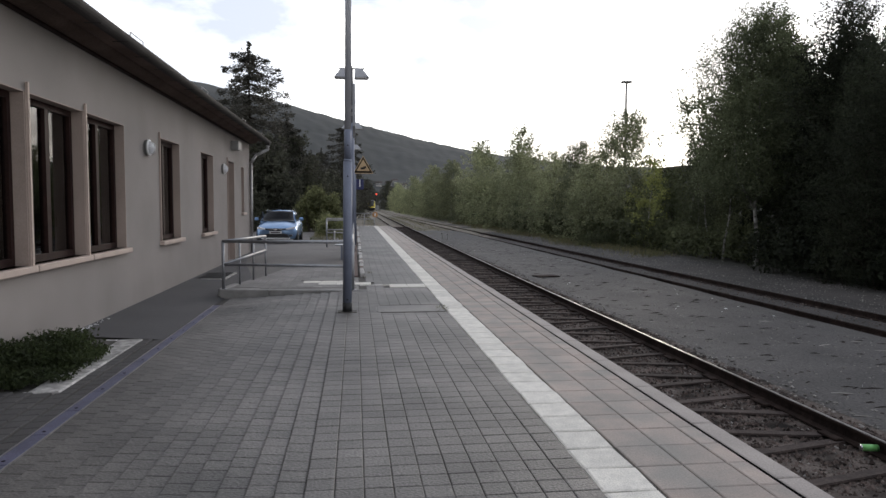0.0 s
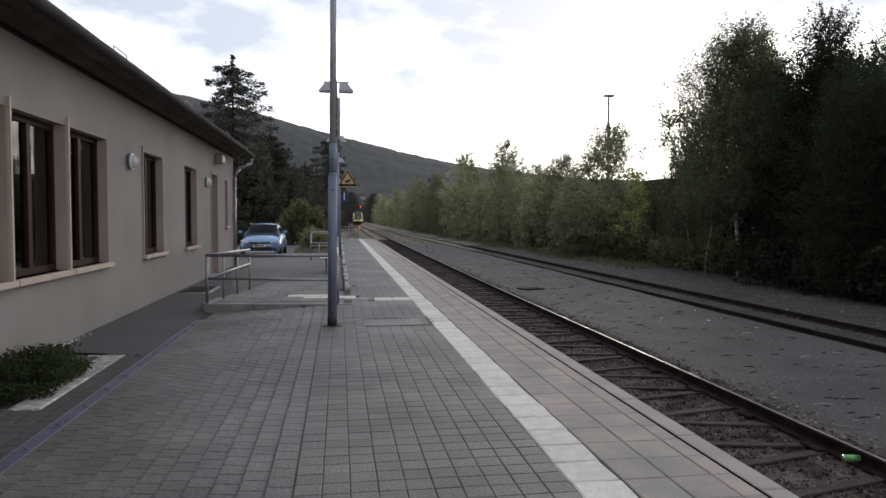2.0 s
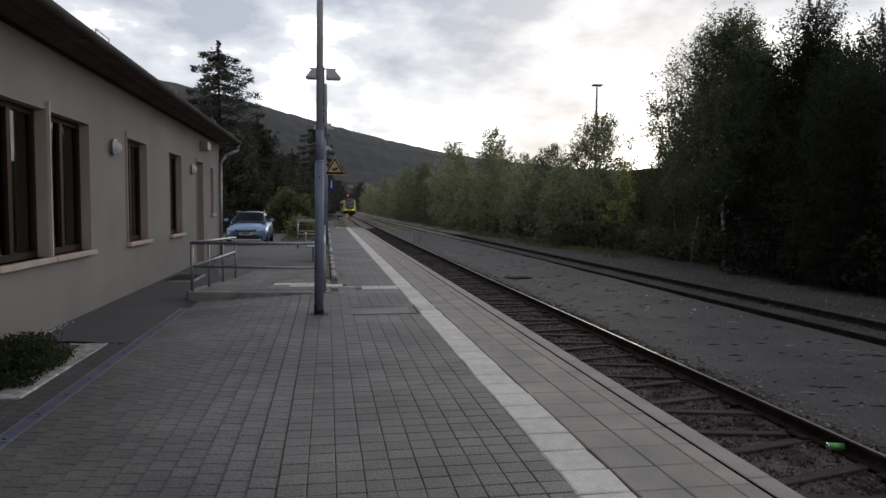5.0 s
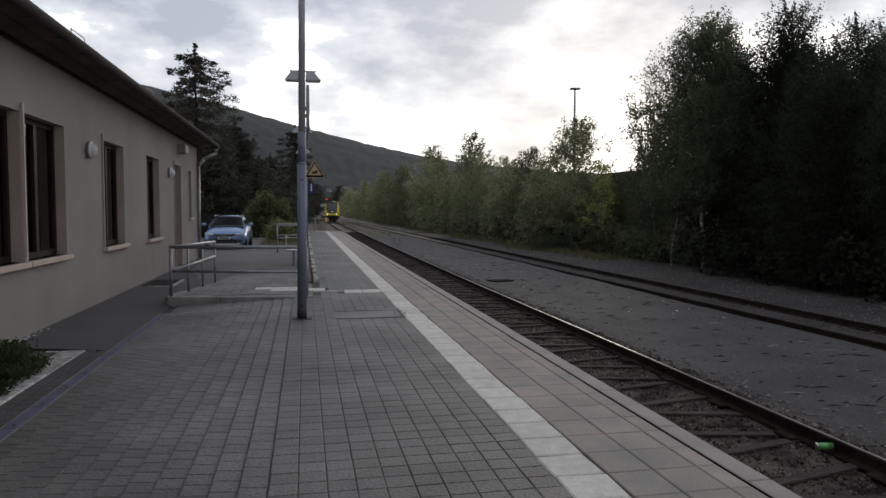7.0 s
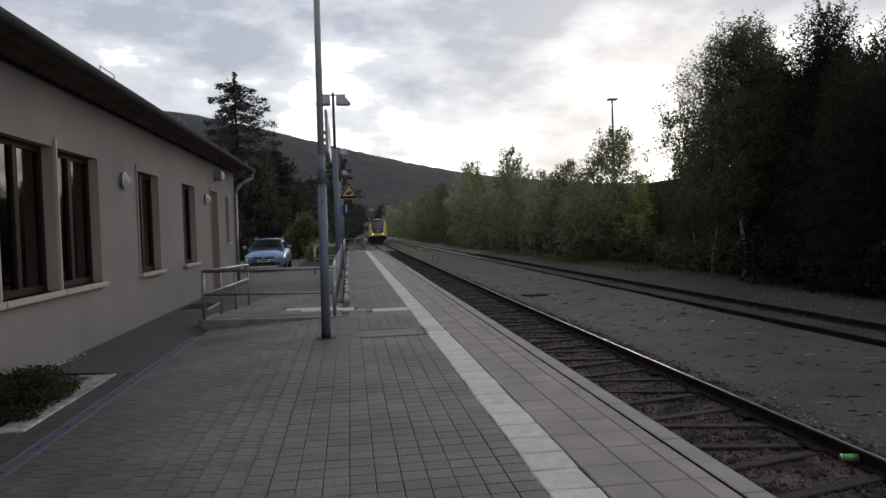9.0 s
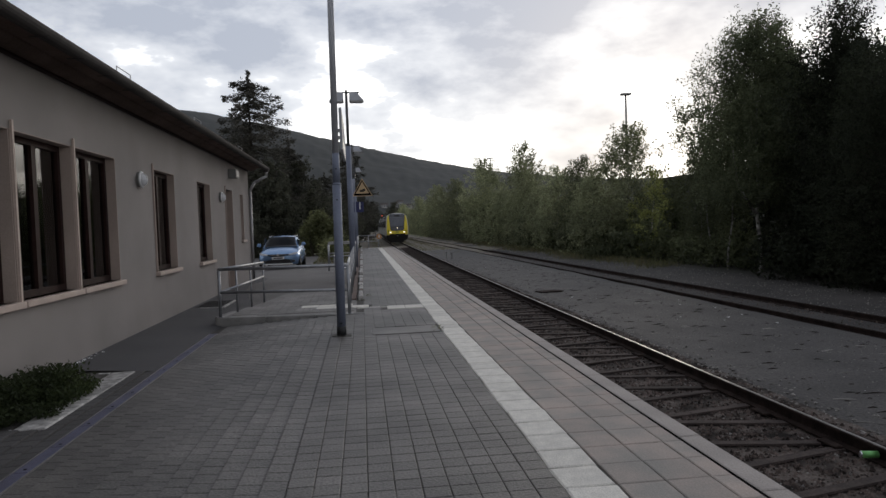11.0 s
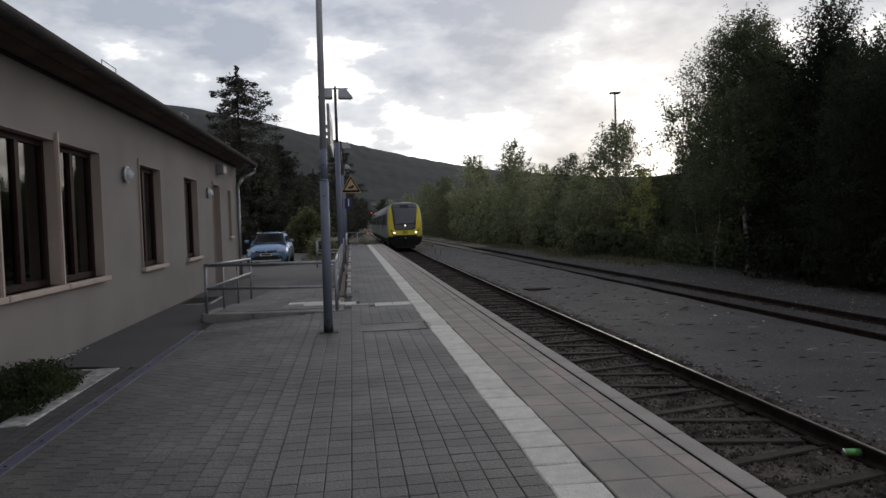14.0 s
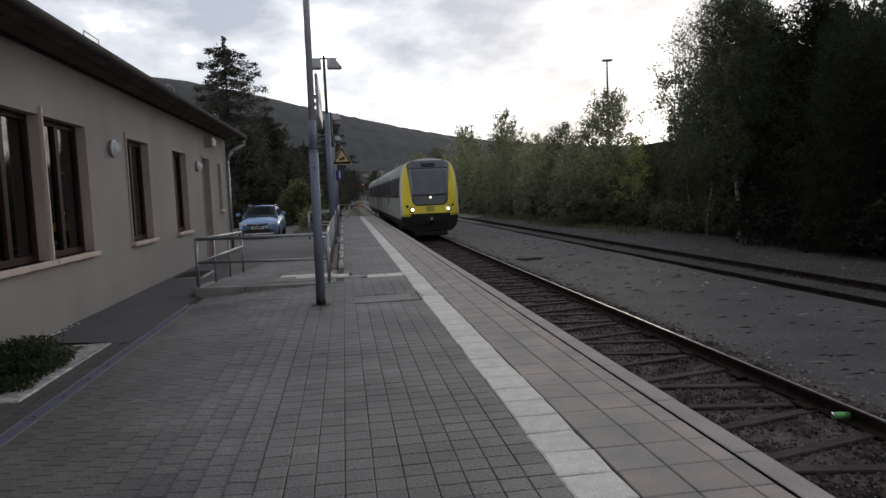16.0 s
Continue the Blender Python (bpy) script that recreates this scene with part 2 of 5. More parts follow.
M["grey_box"] = mat("grey_plastic", (0.22, 0.22, 0.215), 0.6, 0.06, 4, 40, 0.02)
M["curtain"] = mat("grey_curtain", (0.060, 0.070, 0.066), 0.9, 0.2, 4, 20, 0.1)
# near-black tone: the rooms' lack of light is put into this colour
M["inside"] = mat("darkened_room_wall", (0.045, 0.040, 0.036), 0.9, 0.1, 1, 20, 0.05)
M["sign_yellow"] = mat("amber_sign_face", (0.50, 0.35, 0.19), 0.5, 0.06, 4, 40, 0)
M["sign_blue"] = mat("blue_sign_face", (0.016, 0.022, 0.10), 0.5, 0.06, 4, 40, 0)
M["sign_white"] = mat("cream_sign_face", (0.70, 0.66, 0.60), 0.45, 0.05, 3, 40, 0)
M["car_blue"] = mat("metallic_light_blue_car_paint", (0.22, 0.345, 0.55), 0.22, 0.05, 2, 40, 0, metal=0.35)
M["chrome"] = mat("bright_trim", (0.62, 0.62, 0.64), 0.2, 0.05, 5, 40, 0, metal=0.9)
M["can_green"] = mat("green_can_paint", (0.16, 0.42, 0.13), 0.35, 0.05, 8, 60, 0, metal=0.3)
M["house_wall"] = mat("far_house_render", (0.30, 0.29, 0.28), 0.9, 0.15, 0.2, 5, 0)
M["house_roof"] = mat("far_house_roof", (0.075, 0.062, 0.06), 0.9, 0.15, 0.3, 5, 0)
M["red_brown"] = mat("red_brown_brick_kerb", (0.15, 0.105, 0.09), 0.9, 0.2, 4, 40, 0.3)


def glass_mat():
    m = bpy.data.materials.new("window_glass")
    m.use_nodes = True
    n, l = m.node_tree.nodes, m.node_tree.links
    n.clear()
    out, mix = n.new("ShaderNodeOutputMaterial"), n.new("ShaderNodeMixShader")
    tr, gl, fr = n.new("ShaderNodeBsdfTransparent"), n.new("ShaderNodeBsdfGlossy"), n.new("ShaderNodeFresnel")
    tr.inputs["Color"].default_value = (0.75, 0.77, 0.76, 1)
    gl.inputs["Roughness"].default_value = 0.02
    fr.inputs["IOR"].default_value = 1.5
    l.new(fr.outputs["Fac"], mix.inputs["Fac"])
    l.new(tr.outputs["BSDF"], mix.inputs[1]), l.new(gl.outputs["BSDF"], mix.inputs[2])
    l.new(mix.outputs["Shader"], out.inputs["Surface"])
    return m


M["glass"] = glass_mat()


# ---- building blocks ----
def mesh_of(bm, material, name="mesh", smooth=False):
    me = bpy.data.meshes.new(name)
    bmesh.ops.recalc_face_normals(bm, faces=bm.faces)
    bm.to_mesh(me)
    bm.free()
    me.materials.append(material)
    if smooth:
        for p in me.polygons:
            p.use_smooth = True
    return me


def part(name, bm, material, parent=None, label="", smooth=False):
    ob = new(name, mesh_of(bm, material, name, smooth))
    ob.parent = parent
    return tagged(ob, label)


def thing(name, x, y, z, label, category, group="", rz=0.0):
    ob = new(name)
    ob.empty_display_size = 0.1
    ob.matrix_basis = pose(x, y, z, 0, 0, rz)
    return tagged(ob, label, category, group)


def structure(name, bm, material, label, category, smooth=False):
    return tagged(part(name, bm, material, None, "", smooth), label, category, "", "structure")


def box(bm, x0, x1, y0, y1, z0, z1, bevel=0.0, m=None):
    r = bmesh.ops.create_cube(bm, size=1.0, matrix=Matrix.LocRotScale(((x0 + x1) / 2, (y0 + y1) / 2, (z0 + z1) / 2), None, (abs(x1 - x0), abs(y1 - y0), abs(z1 - z0))))
    vs = r["verts"]
    if bevel:
        es = list({e for v in vs for e in v.link_edges})
        vs = list({v for f in bmesh.ops.bevel(bm, geom=es, offset=bevel, segments=1, affect="EDGES")["faces"] for v in f.verts} | {v for v in vs if v.is_valid})
    if m is not None:
        bmesh.ops.transform(bm, matrix=m, verts=vs)
    return bm


def boxed(*a, **k):
    return box(bmesh.new(), *a, **k)


def tube(bm, a, b, r0, r1=None, n=10, caps=True):
    a, b = Vector(a), Vector(b)
    d = b - a
    turn = d.to_track_quat("Z", "Y").to_matrix().to_4x4()
    bmesh.ops.create_cone(bm, cap_ends=caps, segments=n, radius1=r0, radius2=r0 if r1 is None else r1, depth=d.length,
                          matrix=Matrix.Translation((a + b) / 2) @ turn)
    return bm


def pipe(bm, pts, r, n=8):
    for a, b in zip(pts, pts[1:]):
        tube(bm, a, b, r, r, n)
    for p in pts[1:-1]:
        bmesh.ops.create_icosphere(bm, subdivisions=1, radius=r * 1.02, matrix=Matrix.Translation(p))
    return bm


def prism(bm, outline, axis, lo, hi):
    """An outline of (a, b) pairs pushed along an axis: x (outline in y, z), y (in x, z) or z (in x, y)."""
    def at(a, b, c):
        return {"x": (c, a, b), "y": (a, c, b), "z": (a, b, c)}[axis]
    v0 = [bm.verts.new(at(a, b, lo)) for a, b in outline]
    v1 = [bm.verts.new(at(a, b, hi)) for a, b in outline]
    n = len(outline)
    bm.faces.new(v0), bm.faces.new(v1[::-1])
    for i in range(n):
        bm.faces.new((v0[i], v0[(i + 1) % n], v1[(i + 1) % n], v1[i]))
    return bm


def sheet(bm, xs, ys, height):
    rows = [[bm.verts.new((x, y, height(x, y))) for x in xs] for y in ys]
    for r, q in zip(rows, rows[1:]):
        for i in range(len(xs) - 1):
            bm.faces.new((r[i], r[i + 1], q[i + 1], q[i]))
    return bm


# ---- setting: levels ----
EDGE, WALL, RAIL_Z = 1.245, -5.0, -0.64
TRACK, TRACK2, RAIL2_Z = 2.87, 9.70, -0.85


def forecourt(x, y):
    """Height of the paved court, which falls from the platform to the channel and rises a little to the wall."""
    if x > -1.6:
        return 0.0
    if x > -3.75:
        return -0.15 * (x + 1.6) / -2.15
    return -0.15 + 0.07 * (-3.75 - x) / 1.25


def steps(a, b, n):
    return [a + (b - a) * i / n for i in range(n + 1)]


# ground to the horizon
def ground_height(x, y):
    r = max(abs(x), abs(y))
    return -1.02 + (0.25 * noise.noise((x * 0.03, y * 0.03, 0)) if r > 45 else 0.0)


structure("ground", sheet(bmesh.new(), [-3000, -900, -300, -120, -60, -30, -14, 0, 14, 30, 60, 120, 300, 900, 3000],
          [-3000, -900, -300, -100, -40, -12, 0, 20, 40, 60, 80, 110, 150, 200, 300, 600, 1200, 3000], ground_height),
          M["field"], "dry grass and earth stretching to the hills", "ground")

# gravel between and beyond the tracks
def gravel_height(x, y):
    h = -0.80 + 0.025 * noise.noise((x * 0.5, y * 0.5, 3)) + 0.012 * noise.noise((x * 2, y * 2, 5))
    return h - 0.12 * max(0.0, min(1.0, (4.4 - x) / 0.8)) - 0.10 * max(0.0, min(1.0, (x - 7.5) / 1.0))


structure("gravel_path", sheet(bmesh.new(), steps(3.4, 8.6, 26), steps(-8, 64, 144), gravel_height), M["gravel"],
          "grey fine gravel strip between the two tracks", "gravel")


def verge_height(x, y):
    return -0.93 + 0.05 * noise.noise((x * 0.4, y * 0.4, 7)) + 0.02 * max(0, x - 12)


structure("verge", sheet(bmesh.new(), steps(10.4, 15, 10), steps(-8, 120, 100), verge_height), M["verge"],
          "dark gravel verge beside the far track", "verge")
structure("wood_floor", sheet(bmesh.new(), steps(14.0, 45, 20), steps(-8, 260, 90), lambda x, y: verge_height(x, y) + 0.02 + 0.03 * max(0, x - 20)), M["soil"],
          "dark leaf litter under the trees", "ground")
structure("far_trackside", sheet(bmesh.new(), steps(-1.5, 14, 12), steps(52.5, 300, 60), lambda x, y: -0.93 + 0.04 * noise.noise((x * .3, y * .3, 1)) - (0.0 if y > 64 else 0.06)),
          mat("brownish_trackside_gravel", (0.20, 0.165, 0.135), 0.95, 0.25, 0.25, 14, 0.5, second=(0.11, 0.105, 0.075), wear=-1),
          "brownish gravel and weeds beside the tracks", "gravel")

# platform body, court bed, yard
plat = structure("platform", prism(bmesh.new(), [(-1.30, -1.1), (EDGE - 0.06, -1.1), (EDGE - 0.06, -0.016), (-1.30, -0.016)], "y", -8, 52), M["joint"],
                 "long low railway platform paved with concrete slabs", "platform")
court = structure("forecourt", sheet(bmesh.new(), [-6.2, -5.0, -3.75, -2.7, -1.6, -1.3], steps(-8, 12.2, 20), lambda x, y: forecourt(x, y) - 0.016), M["joint"],
                  "sloping paved court between the station building and platform", "paving")
yard = structure("yard", sheet(bmesh.new(), steps(-30, -1.32, 30), steps(11.9, 60, 40),
                 lambda x, y: -0.07 - 0.11 * max(0.0, min(1.0, (20 - y) / 8)) * (x < -3.2) - 0.003 * (y - 12) + 0.01 * noise.noise((x * .5, y * .5, 2))), M["yard"], "grey asphalt yard beside the platform", "yard")
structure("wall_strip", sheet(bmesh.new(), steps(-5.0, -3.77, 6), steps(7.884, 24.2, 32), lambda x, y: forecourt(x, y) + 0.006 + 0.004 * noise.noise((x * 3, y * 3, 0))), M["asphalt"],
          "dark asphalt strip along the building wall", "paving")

# ---- tracks ----
def drift(y):
    """The main track bears slightly to the right beyond the platform."""
    return 0.0055 * max(0.0, y - 20)


def drift2(y):
    return -0.014 * (y - 11) if y < 150 else -0.014 * 139 + 0.006 * (y - 150)


def swept(outline, xc, zc, bend, ys):
    bm = bmesh.new()
    rings = [[bm.verts.new((xc + a + bend(y), y, zc + b)) for a, b in outline] for y in ys]
    n = len(outline)
    for r, q in zip(rings, rings[1:]):
        for i in range(n):
            bm.faces.new((r[i], r[(i + 1) % n], q[(i + 1) % n], q[i]))
    bm.faces.new(rings[0]), bm.faces.new(rings[-1][::-1])
    return bm


RAIL_Y = [-8, 5, 20, 40, 60, 90, 120, 150, 190, 240, 300, 340]
FOOT = [(-0.07, -0.155), (0.07, -0.155), (0.07, -0.14), (0.012, -0.12), (0.012, -0.045), (0.034, -0.035), (0.034, -0.006), (-0.034, -0.006), (-0.034, -0.035), (-0.012, -0.045), (-0.012, -0.12), (-0.07, -0.14)]
HEAD = [(-0.014, -0.006), (0.014, -0.006), (0.012, 0.001), (-0.012, 0.001)]


def steel_y_sleeper():
    """Two narrow steel beams lying side by side at one end and spreading towards the other."""
    bm = bmesh.new()
    for s in (-1, 1):
        line = [(1.16, .085), (.70, .095), (.30, .17), (-.40, .33), (-1.16, .50)]
        rows = []
        for x, y in line:
            rows.append([bm.verts.new((x, s * y + w, z)) for w, z in ((-.062, -.02), (-.058, 0), (.058, 0), (.062, -.02), (.02, -.022), (.02, -.10), (-.02, -.10), (-.02, -.022))])
        for r, q in zip(rows, rows[1:]):
            for i in range(8):
                bm.faces.new((r[i], r[(i + 1) % 8], q[(i + 1) % 8], q[i]))
        bm.faces.new(rows[0]), bm.faces.new(rows[-1][::-1])
    return bm


def railway(xc, z, bend, label, main):
    track = tagged(thing("railway_track", 0, 0, 0, label, "railway track"), kind="structure")
    for s in (-0.75, 0.75):
        rail = part("rail", swept(FOOT, xc + s, z, bend, RAIL_Y), M["rust"], track, "rusty steel rail")
        part("rail_head", swept(HEAD, xc + s, z, bend, RAIL_Y), M["rail_top"] if main else M["rust"], rail, "polished running surface" if main else "")
    rnd = random.Random(int(xc * 10))
    shape = mesh_of(steel_y_sleeper(), M["steel_sleeper"]) if main else mesh_of(boxed(-1.3, 1.3, -0.10, 0.10, -0.14, 0.0, bevel=0.02), M["sleeper"])
    clip = mesh_of(boxed(-.05, .05, -.14, .14, 0, .028, bevel=.008), M["rust"])
    y, k = (-7.38, 0) if main else (-7.5, 1)
    while y < 75:
        ob = new("sleeper", shape)
        ob.parent = track
        if main:
            turn = 180 if k % 2 else 0
            ob.matrix_basis = pose(xc + bend(y), y, z - 0.145 - rnd.uniform(0, .006), 0, rnd.uniform(-.3, .3), turn + rnd.uniform(-1, 1))
            if y < 24:
                for dx in (.62, .88):
                    c = new("rail_clip", clip)
                    c.parent, c.matrix_basis = ob, pose(dx if not turn else -dx, 0, 0)
            y += 1.255
        else:
            ob.matrix_basis = pose(xc + bend(y) + rnd.uniform(-.05, .05), y, z - 0.150 - rnd.uniform(0, .030), 0, rnd.uniform(-.4, .4), rnd.uniform(-3, 3))
            y += 0.62 + rnd.uniform(-.03, .03)
        k += 1
    return track


railway(TRACK, RAIL_Z, drift, "single railway track on rusty steel Y-shaped sleepers", True)
railway(TRACK2, RAIL2_Z, drift2, "rusty disused siding track on wooden sleepers", False)


def bed_height(x, y):
    return RAIL_Z - 0.180 + 0.018 * noise.noise((x * 4, y * 4, 0)) + 0.014 * noise.noise((x * 9, y * 9, 4))


structure("track_bed", sheet(bmesh.new(), steps(EDGE - 0.1, 4.25, 24), steps(-8, 64, 240), bed_height), M["bed"], "dark brown ballast bed under the main track", "ballast")
structure("siding_bed", sheet(bmesh.new(), steps(7.6, 11.2, 14), steps(-8, 66, 120), lambda x, y: RAIL2_Z - 0.135 + 0.03 * noise.noise((x * 3, y * 3, 8)) - 0.05 * abs(x - 9.5) / 1.8),
          M["verge"], "dark ballast bed under the siding", "ballast")


def scatter(name, count, spot, lo, hi, material, label, category, seed, flat=0.7):
    """Loose angular stones, eight faces each, in one mesh."""
    rg = np.random.default_rng(seed)
    c = np.array([spot(rg) for _ in range(count)])
    size = rg.uniform(lo, hi, (count, 1, 1))
    octa = np.array([(1, 0, 0), (-1, 0, 0), (0, 1, 0), (0, -1, 0), (0, 0, 1), (0, 0, -1)], float)
    v = octa[None] * rg.uniform(0.55, 1.25, (count, 6, 1)) + rg.uniform(-.22, .22, (count, 6, 3))
    v[:, :, 2] *= flat
    a = rg.uniform(0, 6.28, count)
    x, y = v[:, :, 0].copy(), v[:, :, 1].copy()
    v[:, :, 0], v[:, :, 1] = x * np.cos(a)[:, None] - y * np.sin(a)[:, None], x * np.sin(a)[:, None] + y * np.cos(a)[:, None]
    v = (v * size + c[:, None]).reshape(-1, 3)
    tri = np.array([(0, 2, 4), (2, 1, 4), (1, 3, 4), (3, 0, 4), (2, 0, 5), (1, 2, 5), (3, 1, 5), (0, 3, 5)])
    f = (tri[None] + 6 * np.arange(count)[:, None, None]).reshape(-1, 3)
    me = bpy.data.meshes.new(name)
    me.from_pydata(v.tolist(), [], f.tolist())
    me.materials.append(material)
    return tagged(new(name, me), label, category, "", "stuff")


def spot_bed(rg):
    y = 1.8 + 26 * rg.random() ** 1.6
    x = rg.uniform(1.3, 4.15)
    return x, y, bed_height(x, y) - 0.002


scatter("ballast_stones", 34000, spot_bed, 0.008, 0.034, M["ballast"], "loose brown ballast stones between the sleepers", "ballast", 1, 0.95)


def spot_shoulder(rg):
    y = 2 + 45 * rg.random() ** 1.6
    x = 3.75 + abs(rg.normal(0, .28))
    return x, y, gravel_height(x, y) + 0.01


scatter("pale_stones", 4200, spot_bed, 0.006, 0.024, M["pebble"], "paler stones among the ballast", "ballast", 9)
scatter("wall_foot_chips", 60, lambda rg: (-4.98 + abs(rg.normal(0, .05)), 8.2 + .5 * abs(rg.normal()), -.075), 0.004, 0.016, M["white_paint"], "flaked plaster chips along the wall's foot", "debris", 10)
scatter("shoulder_stones", 5000, spot_shoulder, 0.012, 0.04, M["pebble"], "loose grey stones along the rail's shoulder", "stones", 2)


def spot_siding(rg):
    y = 3 + 60 * rg.random() ** 1.5
    x = 9.65 + drift2(y) + rg.uniform(-1.9, 1.9)
    return x, y, RAIL2_Z - 0.14 + 0.005


M["siding_stone"] = mat("brown_grey_siding_stone", (0.115, 0.092, 0.080), 0.9, 0.2, 4, 40, 0.2, island=0.6)
scatter("siding_stones", 9000, spot_siding, 0.010, 0.036, M["siding_stone"], "loose brown ballast stones on the siding", "ballast", 3)


def spot_path(rg):
    y = 3 + 45 * rg.random() ** 1.5
    x = rg.uniform(4.1, 8.0)
    return x, y, gravel_height(x, y)


scatter("path_pebbles", 4500, spot_path, 0.005, 0.020, M["pebble"], "small pebbles scattered over the gravel path", "pebbles", 4)
scatter("leaf_litter", 900, spot_path, 0.012, 0.04, M["sleeper"], "dark fallen leaves and bark on the gravel path", "litter", 12, 0.2)
scatter("pale_chips", 45, spot_path, 0.02, 0.045, M["white_paint"], "pale litter chips on the gravel path", "litter", 5, 0.25)


def sticks(name, count, spot, material, label, seed):
    """Thin broken twigs and bark strips lying flat, in one mesh."""
    rg = np.random.default_rng(seed)
    v, f = [], []
    for i in range(count):
        x, y, z = spot(rg)
        a, l, w = rg.uniform(-.6, .6), rg.uniform(.04, .16), rg.uniform(.006, .02)
        u, p = np.array((math.cos(a), math.sin(a))), np.array((-math.sin(a), math.cos(a)))
        for e, g, h in ((-l, -w, .002), (l, -w * .6, .006), (l * .9, w, .004), (-l, w * .7, .003), (0, 0, .016)):
            q = u * e + p * g
            v.append((x + q[0], y + q[1], z + h))
        k = 5 * i
        f += [(k, k + 1, k + 4), (k + 1, k + 2, k + 4), (k + 2, k + 3, k + 4), (k + 3, k, k + 4)]
    me = bpy.data.meshes.new(name)
    me.from_pydata(v, [], f)
    me.materials.append(material)
    tagged(new(name, me), label, "litter", "", "stuff")


sticks("pale_twigs", 130, spot_path, M["pebble"], "pale broken twigs and bark on the gravel path", 14)
sticks("dark_twigs", 260, spot_path, M["sleeper"], "dark broken twigs on the gravel path", 15)


def spot_verge(rg):
    y = 5 + 60 * rg.random() ** 1.4
    x = rg.uniform(10.6, 14.6)
    return x, y, verge_height(x, y) + 0.005


scatter("verge_stones", 5500, spot_verge, 0.010, 0.032, M["pebble"], "loose stones on the dark verge", "stones", 6)
board = tagged(part("scrap_board", boxed(-.38, .38, -.26, .26, 0, .03, bevel=.008), M["sleeper"]), "dark flat board lying on the gravel path", "board")
board.matrix_basis = pose(4.95, 21.4, gravel_height(4.95, 21.4) + 0.012, 0, 0, 12)
can = thing("drink_can", 3.51, 4.64, -0.765, "green drink can with bare ends lying on ballast", "can", rz=78)
part("can_body", tube(bmesh.new(), (0, -.075, .05), (0, .075, .05), .033, n=16), M["can_green"], can, smooth=True)
for s in (-1, 1):
    part("can_end", tube(bmesh.new(), (0, .075 * s, .05), (0, .085 * s, .05), .033, .027, 16), M["chrome"], can, "bare aluminium end")


# ---- station building ----
def wall_with_openings(y0, y1, z0, z1, x_out, x_in, holes):
    ys = sorted({y0, y1, *[v for h in holes for v in h[:2]]})
    zs = sorted({z0, z1, *[v for h in holes for v in h[2:]]})
    bm = bmesh.new()
    solid = {}
    for i in range(len(ys) - 1):
        for j in range(len(zs) - 1):
            cy, cz = (ys[i] + ys[i + 1]) / 2, (zs[j] + zs[j + 1]) / 2
            solid[i, j] = not any(a < cy < b and c < cz < d for a, b, c, d in holes)
    vert = {}

    def v(x, i, j):
        if (x, i, j) not in vert:
            vert[x, i, j] = bm.verts.new((x, ys[i], zs[j]))
        return vert[x, i, j]
    for (i, j), s in solid.items():
        if not s:
            continue
        for x in (x_out, x_in):
            bm.faces.new((v(x, i, j), v(x, i + 1, j), v(x, i + 1, j + 1), v(x, i, j + 1)))
        for di, dj, a, b in ((-1, 0, (0, 0), (0, 1)), (1, 0, (1, 0), (1, 1)), (0, -1, (0, 0), (1, 0)), (0, 1, (0, 1), (1, 1))):
            if not solid.get((i + di, j + dj), False):
                p, q = (i + a[0], j + a[1]), (i + b[0], j + b[1])
                bm.faces.new((v(x_out, *p), v(x_out, *q), v(x_in, *q), v(x_in, *p)))
    return bm


SILL, TOP = 0.89, 2.836
BIG = [(3.55, 5.20), (5.31, 6.99), (7.10, 8.69), (8.80, 10.40)]
SMALL = [(12.43, 13.96), (16.03, 17.47)]
DOOR, SLIM = (19.5, 20.65, -0.08, 2.84), (22.0, 22.55, 1.32, 2.80)
holes = [(a, b, SILL, TOP) for a, b in BIG + SMALL] + [DOOR, SLIM]
structure("wall_east", wall_with_openings(-8, 23.8, -0.4, 3.74, WALL, WALL - 0.38, holes), M["plaster"], "warm grey rendered outside wall of the station building", "wall")
structure("wall_north", boxed(-14.0, WALL - 0.38, 23.42, 23.8, -0.4, 3.64), M["plaster"], "rendered end wall of the station building", "wall")
structure("wall_south", boxed(-14.0, WALL - 0.38, -8, -7.62, -0.4, 3.64), M["plaster"], "rendered end wall of the station building", "wall")
structure("wall_west", boxed(-14.4, -14.0, -8, 23.8, -0.4, 3.64), M["plaster"], "rendered rear wall of the station building", "wall")
# inner surfaces carry the room's dimness in their colour
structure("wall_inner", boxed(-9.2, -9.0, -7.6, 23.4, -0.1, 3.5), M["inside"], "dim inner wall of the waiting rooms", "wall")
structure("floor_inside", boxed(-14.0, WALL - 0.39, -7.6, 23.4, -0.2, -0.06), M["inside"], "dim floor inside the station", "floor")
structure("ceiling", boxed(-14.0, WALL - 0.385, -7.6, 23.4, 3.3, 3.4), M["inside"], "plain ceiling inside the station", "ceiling")


